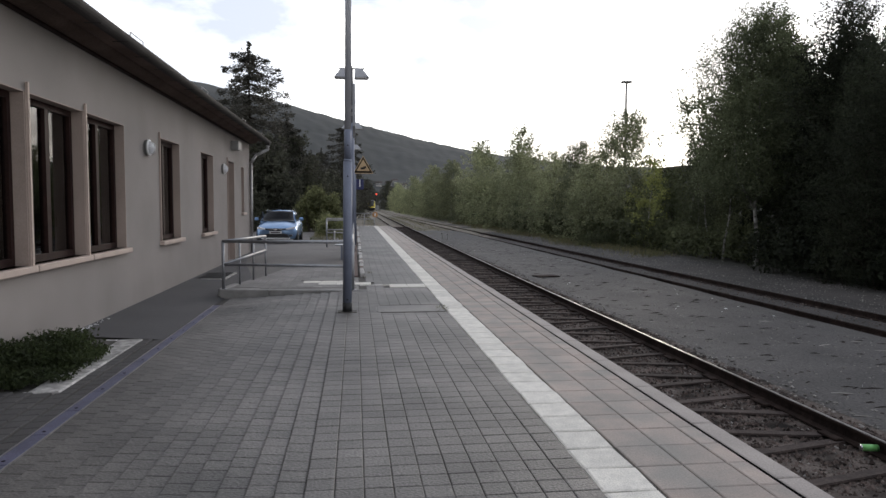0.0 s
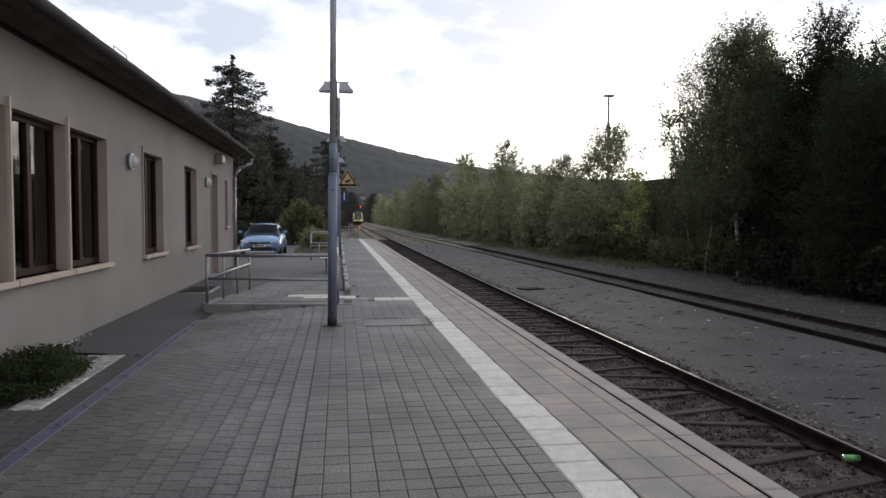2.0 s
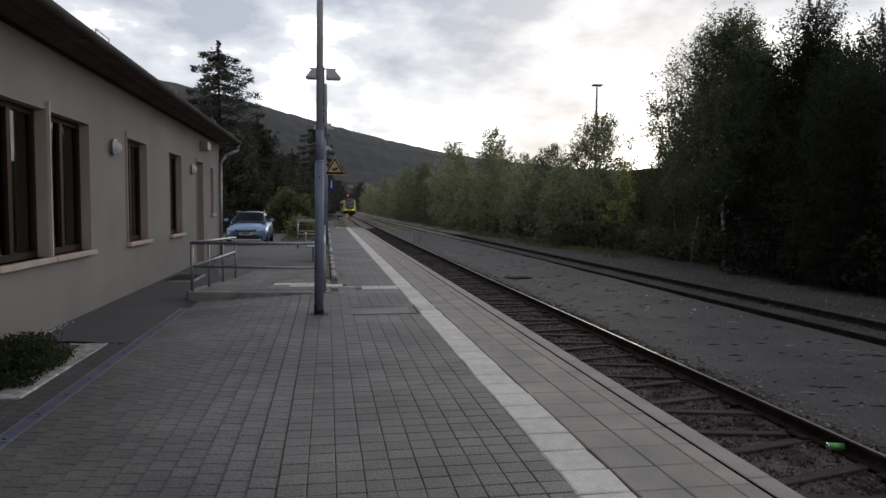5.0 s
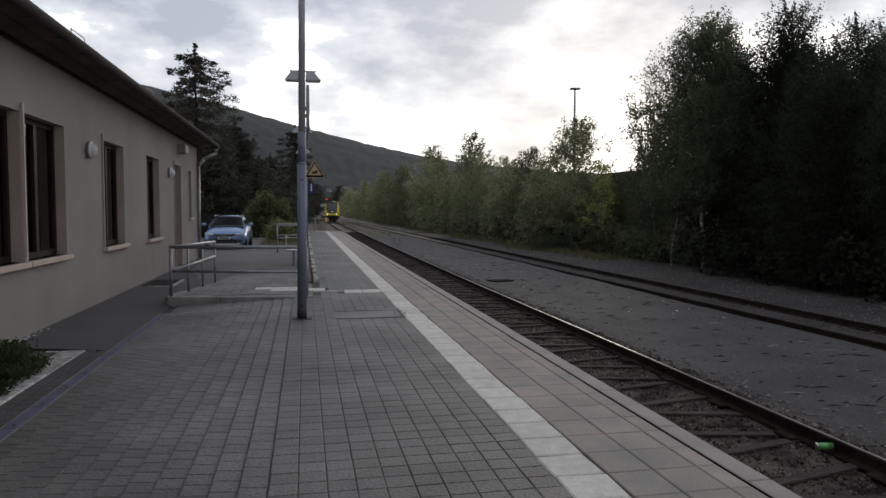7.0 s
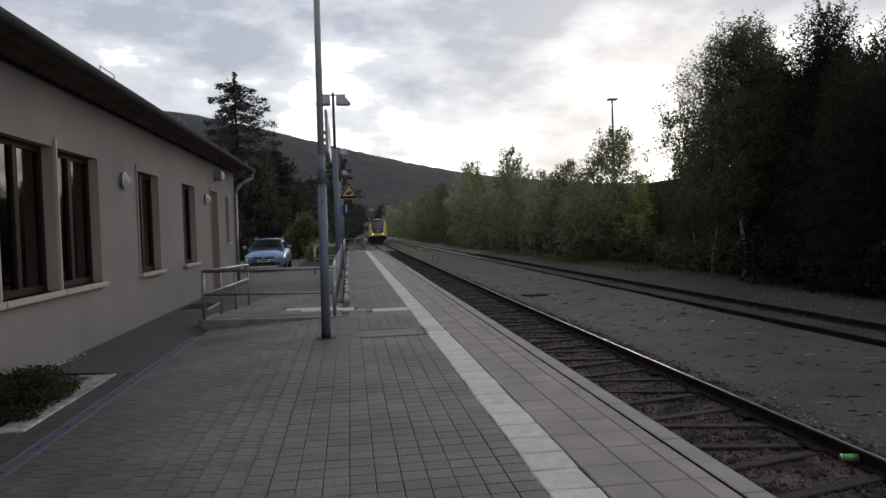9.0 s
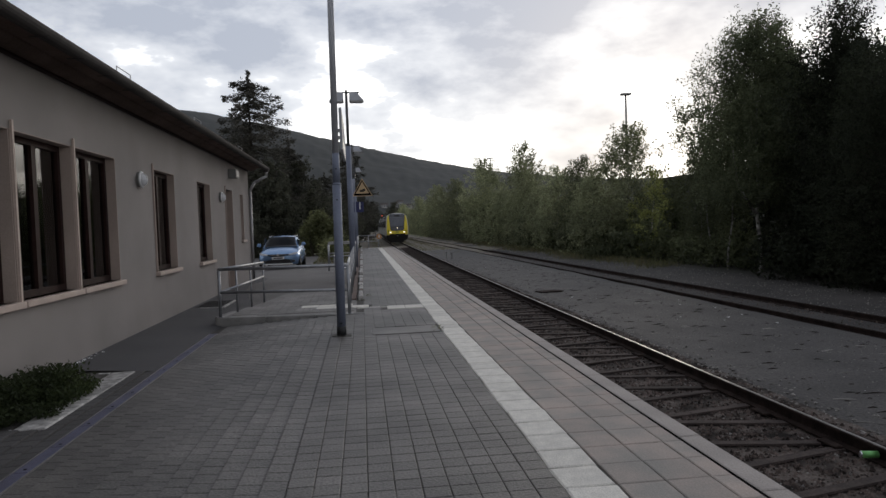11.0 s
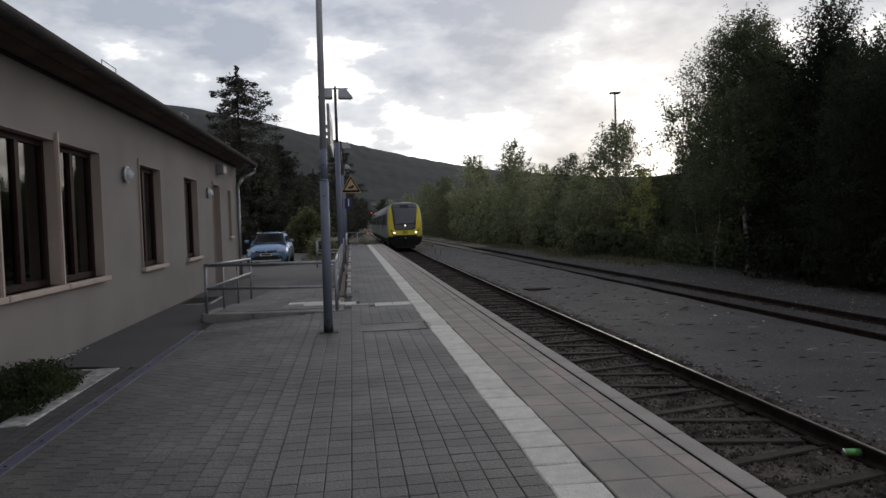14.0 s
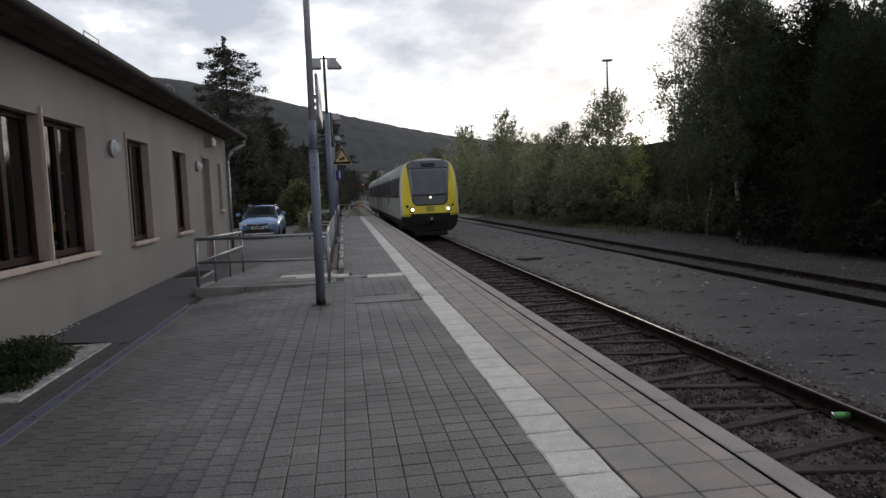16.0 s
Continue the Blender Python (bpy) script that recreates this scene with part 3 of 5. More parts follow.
def window(n, y0, y1, z0, z1, sill_over=0.08, panes=2, curtain=True):
    w = tagged(thing("window_%d" % n, WALL, (y0 + y1) / 2, z0, "dark red-brown wooden window set deep in a beige reveal", "window"), kind="structure")
    h, b = (y1 - y0) / 2, z1 - z0
    back = -0.21
    for s in (-1, 1):
        part("reveal", boxed(back, 0.003, s * h - (0.012 if s > 0 else 0), s * h + (0 if s > 0 else 0.012), 0.0, b), M["reveal"], w, "beige painted reveal")
    part("reveal", boxed(back, 0.003, -h + .012, h - .012, b - .012, b), M["reveal"], w, "beige painted reveal")
    part("sill", boxed(-0.30, 0.085, -h - sill_over, h + sill_over, -0.075, 0.0, bevel=.008) if n > 4 else boxed(-0.30, 0.085, -h - .04, h + .04, -0.075, 0, bevel=.008), M["sill"], w, "projecting beige stone sill")
    bm = bmesh.new()
    for s in (-1, 1):
        box(bm, back, back + .07, s * (h - .012) - (.075 if s > 0 else 0), s * (h - .012) + (0 if s > 0 else .075), 0, b - .012)
    box(bm, back, back + .07, -h + .087, h - .087, 0, .085), box(bm, back, back + .07, -h + .087, h - .087, b - .09, b - .012)
    part("frame", bm, M["wood"], w, "dark red-brown wooden frame")
    if panes == 2:
        part("mullion", boxed(back + .005, back + .075, -.055, .055, .085, b - .09), M["wood"], w)
    for k in range(panes):
        a = -h + .087 if k == 0 else .055
        c = h - .087 if k == panes - 1 else -.055
        p = part("pane", boxed(back + .02, back + .03, a, c, .085, b - .09), M["glass"], w)
        p.visible_shadow = False
    if curtain:
        for s in (-1, 1):
            bm = bmesh.new()
            prev = None
            y = s * (h - .08)
            for i in range(13):
                yy = y - s * i * .03
                xx = back - .12 + .025 * math.sin(i * 2.1)
                cur = (bm.verts.new((xx, yy, .05)), bm.verts.new((xx, yy, b - .05)))
                if prev:
                    bm.faces.new((prev[0], cur[0], cur[1], prev[1]))
                prev = cur
            bmesh.ops.solidify(bm, geom=bm.faces[:], thickness=.006)
            part("curtain", bm, M["curtain"], w, "grey hanging curtain")
    return w


num = 0
for a, b in BIG + SMALL:
    num += 1
    window(num, a, b, SILL, TOP)
window(num + 1, SLIM[0], SLIM[1], SLIM[2], SLIM[3], 0.06, 1, False)
for y in (5.255, 7.045, 8.745):
    post = tagged(part("window_post", boxed(-.30, .018, -.052, .052, SILL, TOP, bevel=.006), M["reveal"]), "beige rendered post between the tall windows", "post", "posts between the windows", "structure")
    part("corner_strip", boxed(.016, .04, -.04, .0, SILL, TOP + .10), M["sill"], post)
    post.matrix_basis = pose(WALL, y, 0)
for y in (12.43, 19.5):
    strip = tagged(part("trim", boxed(0, .03, -.05, -.005, SILL if y < 19 else 0, TOP + .09), M["reveal"]), "thin pale corner strip beside an opening", "trim", "", "structure")
    strip.matrix_basis = pose(WALL, y, 0)
door = tagged(thing("door_1", WALL - .24, 20.07, -.08, "dark brown wooden entrance door in a beige reveal", "door"), kind="structure")
part("leaf", boxed(-.05, 0, -.565, .565, 0, 2.90), M["wood"], door)
for z in (.25, 1.1, 1.95):
    part("panel", boxed(0, .018, -.42, .42, z, z + .7, bevel=.008), M["wood"], door)
part("handle", pipe(bmesh.new(), [(0, -.45, 1.05), (.06, -.45, 1.05), (.06, -.32, 1.05)], .011), M["chrome"], door, "metal handle")
for s in (-1, 1):
    part("reveal", boxed(.0, .243, s * .57 - .004, s * .57 + .004, 0, 2.91), M["reveal"], door, "beige painted reveal")


def wall_lamp(y, z):
    lamp = thing("wall_lamp", WALL, y, z, "round white bulkhead lamp with a guard on the rendered wall", "wall lamp", "lamps on the building wall")
    part("base", tube(bmesh.new(), (0, 0, 0), (.06, 0, 0), .135, n=20), M["grey_box"], lamp, "grey round base", True)
    bm = bmesh.new()
    bmesh.ops.create_uvsphere(bm, u_segments=18, v_segments=10, radius=.115, matrix=Matrix.Translation((.065, 0, 0)) @ Matrix.Diagonal((.75, 1, 1, 1)))
    part("globe", bm, M["glass_lamp"], lamp, "frosted white glass", True)
    bm = bmesh.new()
    for a in (0, 60, 120):
        pts = [(.06 + .10 * math.sin(radians(t)), .125 * math.cos(radians(t)) * math.cos(radians(a)), .125 * math.cos(radians(t)) * math.sin(radians(a))) for t in range(0, 181, 30)]
        pipe(bm, pts, .006, 5)
    part("guard", bm, M["white_paint"], lamp, "white wire guard")
    part("ring", tube(bmesh.new(), (.05, 0, 0), (.075, 0, 0), .15, .14, 20), M["white_paint"], lamp, "", True)


wall_lamp(11.57, 2.57)
wall_lamp(18.75, 2.56)
vent = thing("wall_box", WALL, 20.4, 3.2, "grey ventilation box under the eaves", "vent box")
part("housing", boxed(0, .22, -.25, .25, 0, .26, bevel=.01), M["grey_box"], vent)
for z in (.05, .11, .17):
    part("louvre", boxed(.215, .235, -.2, .2, z, z + .035), M["zinc"], vent)

# eaves, gutter, roof
EAVE = -4.46
cove = [(WALL + .03 + .22 * math.sin(radians(a)), 3.70 + .09 * (1 - math.cos(radians(a)))) for a in range(0, 91, 15)]
structure("soffit", prism(bmesh.new(), [(WALL + .004, 3.70), *cove, (EAVE - .01, 3.79), (EAVE - .01, 3.80), (WALL + .004, 3.80)], "y", -8.3, 24.1), M["soffit"], "brown stained coved soffit of the eaves", "soffit")
# moulding in dark wood paints the shadow line under the eaves
structure("eave_moulding", prism(bmesh.new(), [(WALL + .002, 3.655), (WALL + .03, 3.655), (WALL + .045, 3.67), (WALL + .045, 3.697), (WALL + .002, 3.697)], "y", -8.0, 23.8), M["wood"], "moulding where wall meets eaves, its dark brown standing for the shadow line", "moulding")
bm = bmesh.new()
arc = [(EAVE + .085 + .095 * math.cos(radians(a)), 3.785 + .095 * math.sin(radians(a))) for a in range(180, 361, 20)]
arc += [(EAVE + .085 + .088 * math.cos(radians(a)), 3.785 + .088 * math.sin(radians(a))) for a in range(360, 179, -20)]
gut = structure("gutter", prism(bm, arc, "y", -8.3, 24.25), M["gutter"], "dark half-round metal gutter along the eaves", "gutter")
for i in range(34):
    y = -8 + i * .96
    part("bracket", boxed(EAVE - .012, EAVE + .18, y - .012, y + .012, 3.682, 3.690), M["gutter"], gut)
structure("roof", prism(bmesh.new(), [(EAVE - .03, 3.815), (-9.6, 5.92), (-14.8, 3.82), (-14.8, 3.79), (-9.6, 5.85), (EAVE - .03, 3.802)], "y", -8.3, 24.15), M["roof"], "low brown tiled roof of the station", "roof")
bm = bmesh.new()
for k in range(26):
    x = EAVE + .02 - k * .2
    z = 3.835 + k * .2 * .4086
    box(bm, -.12, .12, -16.2, 16.2, 0, .03, m=Matrix.Translation((x, 7.93, z)) @ Matrix.Rotation(radians(22.2), 4, "Y"))
structure("roof_tiles", bm, M["roof"], "rows of brown roof tiles", "roof tiles")
for y in (9.5, 14.2, 19.5, 23.6):
    hook = thing("snow_guard", EAVE - .05, y, 3.845, "thin wire snow guard hoop on the roof edge", "snow guard", "snow guards on the roof edge")
    part("hoop", pipe(bmesh.new(), [(0, -.3, 0), (0, -.3, .17), (0, .3, .17), (0, .3, 0)], .008, 5), M["zinc"], hook)
dp = thing("downpipe", WALL + .07, 23.72, -.1, "zinc downpipe at the building corner", "downpipe")
part("pipe", pipe(bmesh.new(), [(0, 0, 0), (0, 0, 3.1), (.16, .1, 3.38), (EAVE + .075 - WALL - .07, .28, 3.60), (EAVE + .075 - WALL - .07, .28, 3.80)], .05, 12), M["zinc"], dp, "", True)
for z in (.6, 1.9, 2.95):
    part("clamp", tube(bmesh.new(), (0, 0, z), (0, 0, z + .04), .06, n=12), M["zinc"], dp)
part("hopper", boxed(EAVE - WALL - .07, EAVE + .15 - WALL - .07, .18, .36, 3.74, 3.93, bevel=.01), M["gutter"], dp, "dark gutter end box")

# planter bed by the wall, grating, drain channel
bed = thing("planter_bed", -4.55, 6.60, -.135, "white-edged planting bed with low evergreen shrub against the wall", "planter")
for nm, b in (("edging", (.215, .50, -1.30, -.02, -.06, .012)), ("edging", (.215, .50, -.01, 1.28, -.06, .008)), ("edging", (-.45, .212, 1.19, 1.28, -.06, .010)), ("edging", (-.45, .212, -1.30, -1.24, -.06, .004))):
    part(nm, boxed(*b, bevel=.012), M["white_kerb"], bed, "chipped white-painted kerb stone")
part("soil", boxed(-.44, .212, -1.236, 1.186, -.05, .004), M["soil"], bed, "dark soil")
bm = bmesh.new()
rnd = random.Random(11)
for k in range(120):
    cx, cy = -4.64 + rnd.uniform(-.30, .46), 6.30 + rnd.uniform(-.95, .80)
    reach = ((cx + 4.64) / .5) ** 2 + ((cy - 6.3) / 1.02) ** 2
    if reach > 1.15 * rnd.uniform(.7, 1.1):
        continue
    tall = max(.07, .30 - .15 * reach + rnd.uniform(-.07, .08) - .10 * (cx > -4.4))
    for i in range(95):
        a, q, f = rnd.uniform(0, 6.283), rnd.random() ** .5 * .13, rnd.random() ** .6
        p = pose(cx + q * (.5 + f) * math.cos(a), cy + q * (.5 + f) * math.sin(a), -.12 + tall * f, rnd.uniform(-65, 65), rnd.uniform(-65, 65), rnd.uniform(0, 360))
        l, w = rnd.uniform(.016, .034), rnd.uniform(.008, .014)
        bm.faces.new([bm.verts.new(p @ Vector(c)) for c in ((-l, 0, 0), (0, -w, .005), (l, 0, 0), (0, w, .005))])
me = bpy.data.meshes.new("shrub")
bm.to_mesh(me), bm.free()
me.materials.append(M["leaf_low"])
tagged(new("low_shrub", me), "low straggling evergreen shrub spilling over the bed's edging", "shrub")
grate = thing("foot_grating", -4.62, 15.6, forecourt(-4.62, 15) + .012, "dark iron foot grating set in a concrete frame by the wall", "grating")
part("frame", boxed(-.36, .36, -.75, .75, -.02, .006), M["white_kerb"], grate)
for i in range(14):
    part("bar", boxed(-.3, .3, -.68 + i * .1, -.63 + i * .1, .004, .014), M["black"], grate)
chan = thing("drain_channel", -3.697, 1.0, -.138, "violet-grey steel drainage channel cover in the paving", "drain channel")
for i in range(24):
    y = -5 + i * .62
    bm = boxed(-.058, .058, y, y + .612, -.02, .012, bevel=.004)
    c = part("cover", bm, M["drain"], chan)
    for e in (-.0665, .0595):
        part("slot_rim", boxed(e, e + .007, y, y + .61, -.02, .016), M["zinc"], c)
    part("screw", tube(bmesh.new(), (0, y + .07, .011), (0, y + .07, .014), .014, n=8), M["tar"], c)


# ---- railings and kerbs ----
KERB_A, KERB_B = Vector((-3.86, 12.0, 0)), Vector((-1.12, 11.56, 0))
d_k = (KERB_B - KERB_A)
ang_k = math.degrees(math.atan2(d_k.y, d_k.x))
kerb = thing("ramp_kerb", KERB_A.x, KERB_A.y, 0, "grey concrete kerb edging the raised landing", "kerb", rz=ang_k)
for i in range(3):
    a = i * d_k.length / 3
    part("kerb_stone", boxed(a + .003, a + d_k.length / 3 - .003, -.02, .14, -.24, .012, bevel=.012), M["concrete"], kerb)
kerb2 = thing("landing_kerb", -3.86, 12.14, 0, "grey concrete kerb along the landing's side", "kerb", rz=80)
for i in range(3):
    part("kerb_stone", boxed(i * .9 + .004, i * .9 + .896, -.07, .07, -.2, .012 - .03 * i, bevel=.012), M["concrete"], kerb2)
structure("landing", prism(bmesh.new(), [(-3.80, 12.1), (-1.30, 11.72), (-1.30, 16.6), (-3.05, 16.6), (-3.33, 14.85)], "z", -.2, -.004), M["landing"], "flat grey concrete landing behind the handrail", "landing")

TOPR, MIDR = 0.90, 0.47
fence = thing("handrail", -3.80, 12.05, 0, "grey tubular steel handrail with a knee rail round the landing", "railing", rz=ang_k)
L_f = 2.42
part("top_rail", pipe(bmesh.new(), [(0, 0, TOPR), (L_f, 0, TOPR)], .030, 10), M["steel"], fence, "", True)
part("knee_rail", pipe(bmesh.new(), [(0, 0, MIDR), (L_f, 0, MIDR - .02)], .026, 10), M["steel"], fence, "", True)
for x in (0, L_f):
    part("post", tube(bmesh.new(), (x, 0, 0), (x, 0, TOPR), .030, n=10), M["steel"], fence, "", True)
    part("foot_plate", boxed(x - .06, x + .06, -.06, .06, .0, .014), M["steel"], fence)
side = thing("side_handrail", -3.80, 12.05, 0, "grey tubular handrail running back along the ramp", "railing", rz=-10.0)
part("top_rail", pipe(bmesh.new(), [(0, 0, TOPR), (0, 2.6, TOPR - .02)], .030, 10), M["steel"], side, "", True)
part("knee_rail", pipe(bmesh.new(), [(0, 0.02, MIDR), (0, 2.6, MIDR + .1)], .026, 10), M["steel"], side, "", True)
for y in (.9, 1.75, 2.6):
    part("post", tube(bmesh.new(), (0, y, -.05), (0, y, TOPR - .01), .02, n=10), M["steel"], side, "", True)

back = thing("platform_railing", -1.42, 11.65, 0, "long grey steel railing along the back of the platform", "railing")
part("top_rail", pipe(bmesh.new(), [(0, 0, .88), (0, 2.0, .95), (0, 40.0, .95)], .024, 8), M["steel"], back, "", True)
part("knee_rail", pipe(bmesh.new(), [(0, 0, .45), (0, 2.0, .5), (0, 40.0, .5)], .02, 8), M["steel"], back, "", True)
for i in range(21):
    part("post", tube(bmesh.new(), (0, i * 2.0, -.1), (0, i * 2.0, .95 if i else .88), .022, n=8), M["steel"], back, "", True)
for y, x0 in ((30.5, -2.62), (27.2, -2.5)):
    bar = thing("barrier_rail", x0, y, -.12, "short steel barrier hoop with two bars across the path", "barrier", "barrier hoops across the path")
    for z in (.58, 1.08):
        part("bar", pipe(bmesh.new(), [(0, 0, z), (1.1, 0, z)], .028, 8), M["zinc"], bar, "", True)
    for x in (0, 1.1):
        part("post", tube(bmesh.new(), (x, 0, 0), (x, 0, 1.08), .028, n=8), M["steel"], bar, "", True)
for y in (20.5,):
    bench = thing("bench", -1.78, y, -.09, "grey wire-mesh platform seat behind the railing", "bench", "seats behind the railing", rz=-90)
    part("seat", boxed(-.55, .55, -.2, .22, .44, .47, bevel=.01), M["steel"], bench)
    part("backrest", boxed(-.55, .55, -.235, -.205, .5, .86, bevel=.01), M["steel"], bench)
    for x in (-.4, .4):
        part("leg", boxed(x - .02, x + .02, -.02, .02, 0, .44), M["pole"], bench)

rnd = random.Random(5)
strip = thing("back_kerb", -1.215, 14.1, 0, "worn whitish kerb along the back of the platform", "kerb")
y = 0.0
while y < 37.6:
    l = rnd.uniform(.42, .60)
    w = rnd.uniform(.048, .066)
    part("kerb_stone", boxed(-w + rnd.uniform(-.01, .01), w, y, y + l - .02, -.05, .07 + rnd.uniform(-.02, .025), bevel=.018), M["white_kerb"] if rnd.random() < .85 else M["red_brown"], strip)
    y += l
part("base_strip", boxed(-.20, -.09, 0, 37.6, -.08, .03), M["red_brown"], strip, "reddish brick base course")

end = thing("end_barrier", -1.42, 52.1, -.02, "low steel barrier with a round orange board at the platform end", "barrier")
for z in (.52, .95):
    part("bar", pipe(bmesh.new(), [(0, 0, z), (1.5, 0, z)], .03, 8), M["steel"], end, "", True)
for x in (0, .75, 1.5):
    part("post", tube(bmesh.new(), (x, 0, -.9), (x, 0, .95), .03, n=8), M["steel"], end, "", True)
part("round_board", tube(bmesh.new(), (1.55, -.06, .86), (1.55, -.04, .86), .2, n=20), M["lamp_orange"], end, "round orange warning board")
part("board_mark", boxed(1.5, 1.6, -.075, -.062, .76, .96), M["sign_white"], end, "pale mark")


# ---- lamp posts and signs ----
def lamp_post(x, y, base, lean=0.0):
    p = thing("platform_lamp", x, y, base, "blue-grey platform lamp post with two hooded lamps", "street lamp", "lamp posts on the platform")
    part("lower_pole", tube(bmesh.new(), (0, 0, 0), (0, 0, 4.25), .095, .088, 14), M["pole"], p, "blue-grey painted lower pole", True)
    part("upper_pole", tube(bmesh.new(), (0, 0, 4.25), (0, 0, 5.98), .05, .045, 12), M["train_dark"], p, "dark slim upper pole", True)
    part("finial", tube(bmesh.new(), (0, 0, 5.98), (0, 0, 6.10), .05, .02, 10), M["black"], p)
    part("cuff", tube(bmesh.new(), (0, 0, 0), (0, 0, .15), .102, n=14), M["black"], p, "black base cuff")
    part("arm", pipe(bmesh.new(), [(-.42, 0, 6.0), (.42, 0, 6.0)], .025, 8), M["train_dark"], p)
    for s in (-1, 1):
        bm = bmesh.new()
        top = [(s * .10, -.09), (s * .34, -.09), (s * .34, .09), (s * .10, .09)]
        low = [(s * .09, -.22), (s * .56, -.22), (s * .56, .22), (s * .09, .22)]
        a = [bm.verts.new((u, v, 6.0)) for u, v in top]
        b = [bm.verts.new((u, v, 5.70)) for u, v in low]
        bm.faces.new(a)
        for i in range(4):
            bm.faces.new((a[i], a[(i + 1) % 4], b[(i + 1) % 4], b[i]))
        bm.faces.new(b[::-1])
        h = part("hood", bm, M["pole_light"], p, "grey sloping lamp hood")
        part("diffuser", boxed(s * .12, s * .52, -.19, .19, 5.675, 5.70), M["glass_lamp"], h, "milky diffuser")
    return p


lamp_post(-1.46, 22.0, 0)
lamp_post(-1.50, 37.0, -.05)
lamp_post(-1.50, 51.0, -.05)

post = thing("sign_post", -1.485, 9.06, 0, "tall blue-grey stepped post carrying the station name board", "post")
post.matrix_basis = pose(-1.485, 9.06, 0, 0, 0.45, 0)
part("cuff", tube(bmesh.new(), (0, 0, 0), (0, 0, .145), .071, n=16), M["black"], post, "black base cuff", True)
part("lower_pole", tube(bmesh.new(), (0, 0, .145), (0, 0, 2.22), .066, .064, 16), M["pole"], post, "blue-grey painted lower pole", True)
part("collar", tube(bmesh.new(), (0, 0, 2.22), (0, 0, 2.25), .066, .053, 16), M["pole"], post, "", True)
part("middle_pole", tube(bmesh.new(), (0, 0, 2.25), (0, 0, 2.68), .053, .052, 16), M["pole"], post, "blue-grey middle pole", True)
part("upper_pole", tube(bmesh.new(), (0, 0, 2.68), (0, 0, 6.3), .050, .042, 16), M["pole_light"], post, "pale grey upper pole", True)
for z, s in ((2.0, 1), (2.45, 1), (.19, 1)):
    part("bolt", tube(bmesh.new(), (0, -.07, z), (0, -.058, z), .012, n=8), M["black"], post)
part("cap", tube(bmesh.new(), (0, 0, 6.3), (0, 0, 6.36), .045, .02, 12), M["black"], post)
part("base_plate", boxed(-.14, .14, -.1, .1, 0.0, .008), M["joint"], post)
board = thing("name_board", -1.378, 9.12, 2.74, "cream station name board seen almost edge-on, fixed to a post", "sign")
part("panel", boxed(-.02, .02, 0, 1.9, 0, .62, bevel=.006), M["pole_light"], board, "grey metal panel")
part("face", boxed(.021, .024, .03, 1.87, .03, .59), M["sign_white"], board, "cream sign face")
part("lettering_bar", boxed(.025, .027, .25, 1.6, .22, .42), M["sign_blue"], board, "dark lettering bar")
for y in (0.0, .12):
    part("clamp", boxed(-.13, -.02, y - .02, y + .02, .15 + y, .2 + y), M["zinc"], board)

warn = thing("warning_sign", -1.05, 26.0, 0, "triangular amber warning sign with dark border on a slim post", "sign")
part("post", tube(bmesh.new(), (-.3, .05, -.05), (-.3, .05, 3.1), .03, n=10), M["pole"], warn, "", True)
tri_o = [(-.39, 2.78), (.39, 2.78), (0, 3.46)]
part("border", prism(bmesh.new(), tri_o, "y", -.01, .01), M["sign_yellow"], warn, "thin amber outer edge")
part("rim", prism(bmesh.new(), [(a * .90, 2.803 + (b - 2.78) * .90) for a, b in tri_o], "y", -.014, -.0105), M["tar"], warn, "thick black border")
part("field_edge", prism(bmesh.new(), [(a * .66, 2.88 + (b - 2.78) * .66) for a, b in tri_o], "y", -.017, -.0145), M["sign_yellow"], warn)
part("face", prism(bmesh.new(), [(a * .62, 2.889 + (b - 2.78) * .62) for a, b in tri_o], "y", -.020, -.0175), M["sign_yellow"], warn, "amber face")
part("pictogram", boxed(-.10, .06, -.023, -.0205, 2.94, 3.02), M["train_under"], warn, "dark train pictogram")
part("pictogram_front", prism(bmesh.new(), [(.03, 2.96), (.12, 2.99), (.10, 3.07), (0, 3.05)], "y", -.026, -.0235), M["train_under"], warn)
blue = thing("track_sign", -1.22, 27.5, 0, "blue track number sign on a slim post", "sign")
part("post", tube(bmesh.new(), (-.25, .05, -.05), (-.25, .05, 2.75), .03, n=10), M["pole"], blue, "", True)
part("panel", boxed(-.2, .2, -.015, .015, 2.2, 2.62, bevel=.005), M["sign_blue"], blue, "blue panel")


def text_mesh(body, size, material, parent, m, label=""):
    cu = bpy.data.curves.new("letters", "FONT")
    cu.body, cu.size, cu.extrude, cu.align_x, cu.align_y = body, size, .002, "CENTER", "CENTER"
    tmp = bpy.data.objects.new("letters", cu)
    scene.collection.objects.link(tmp)
    me = bpy.data.meshes.new_from_object(tmp.evaluated_get(bpy.context.evaluated_depsgraph_get()))
    bpy.data.objects.remove(tmp)
    me.materials.clear()
    me.materials.append(material)
    ob = new("lettering", me)
    ob.parent, ob.matrix_basis = parent, m
    return tagged(ob, label)


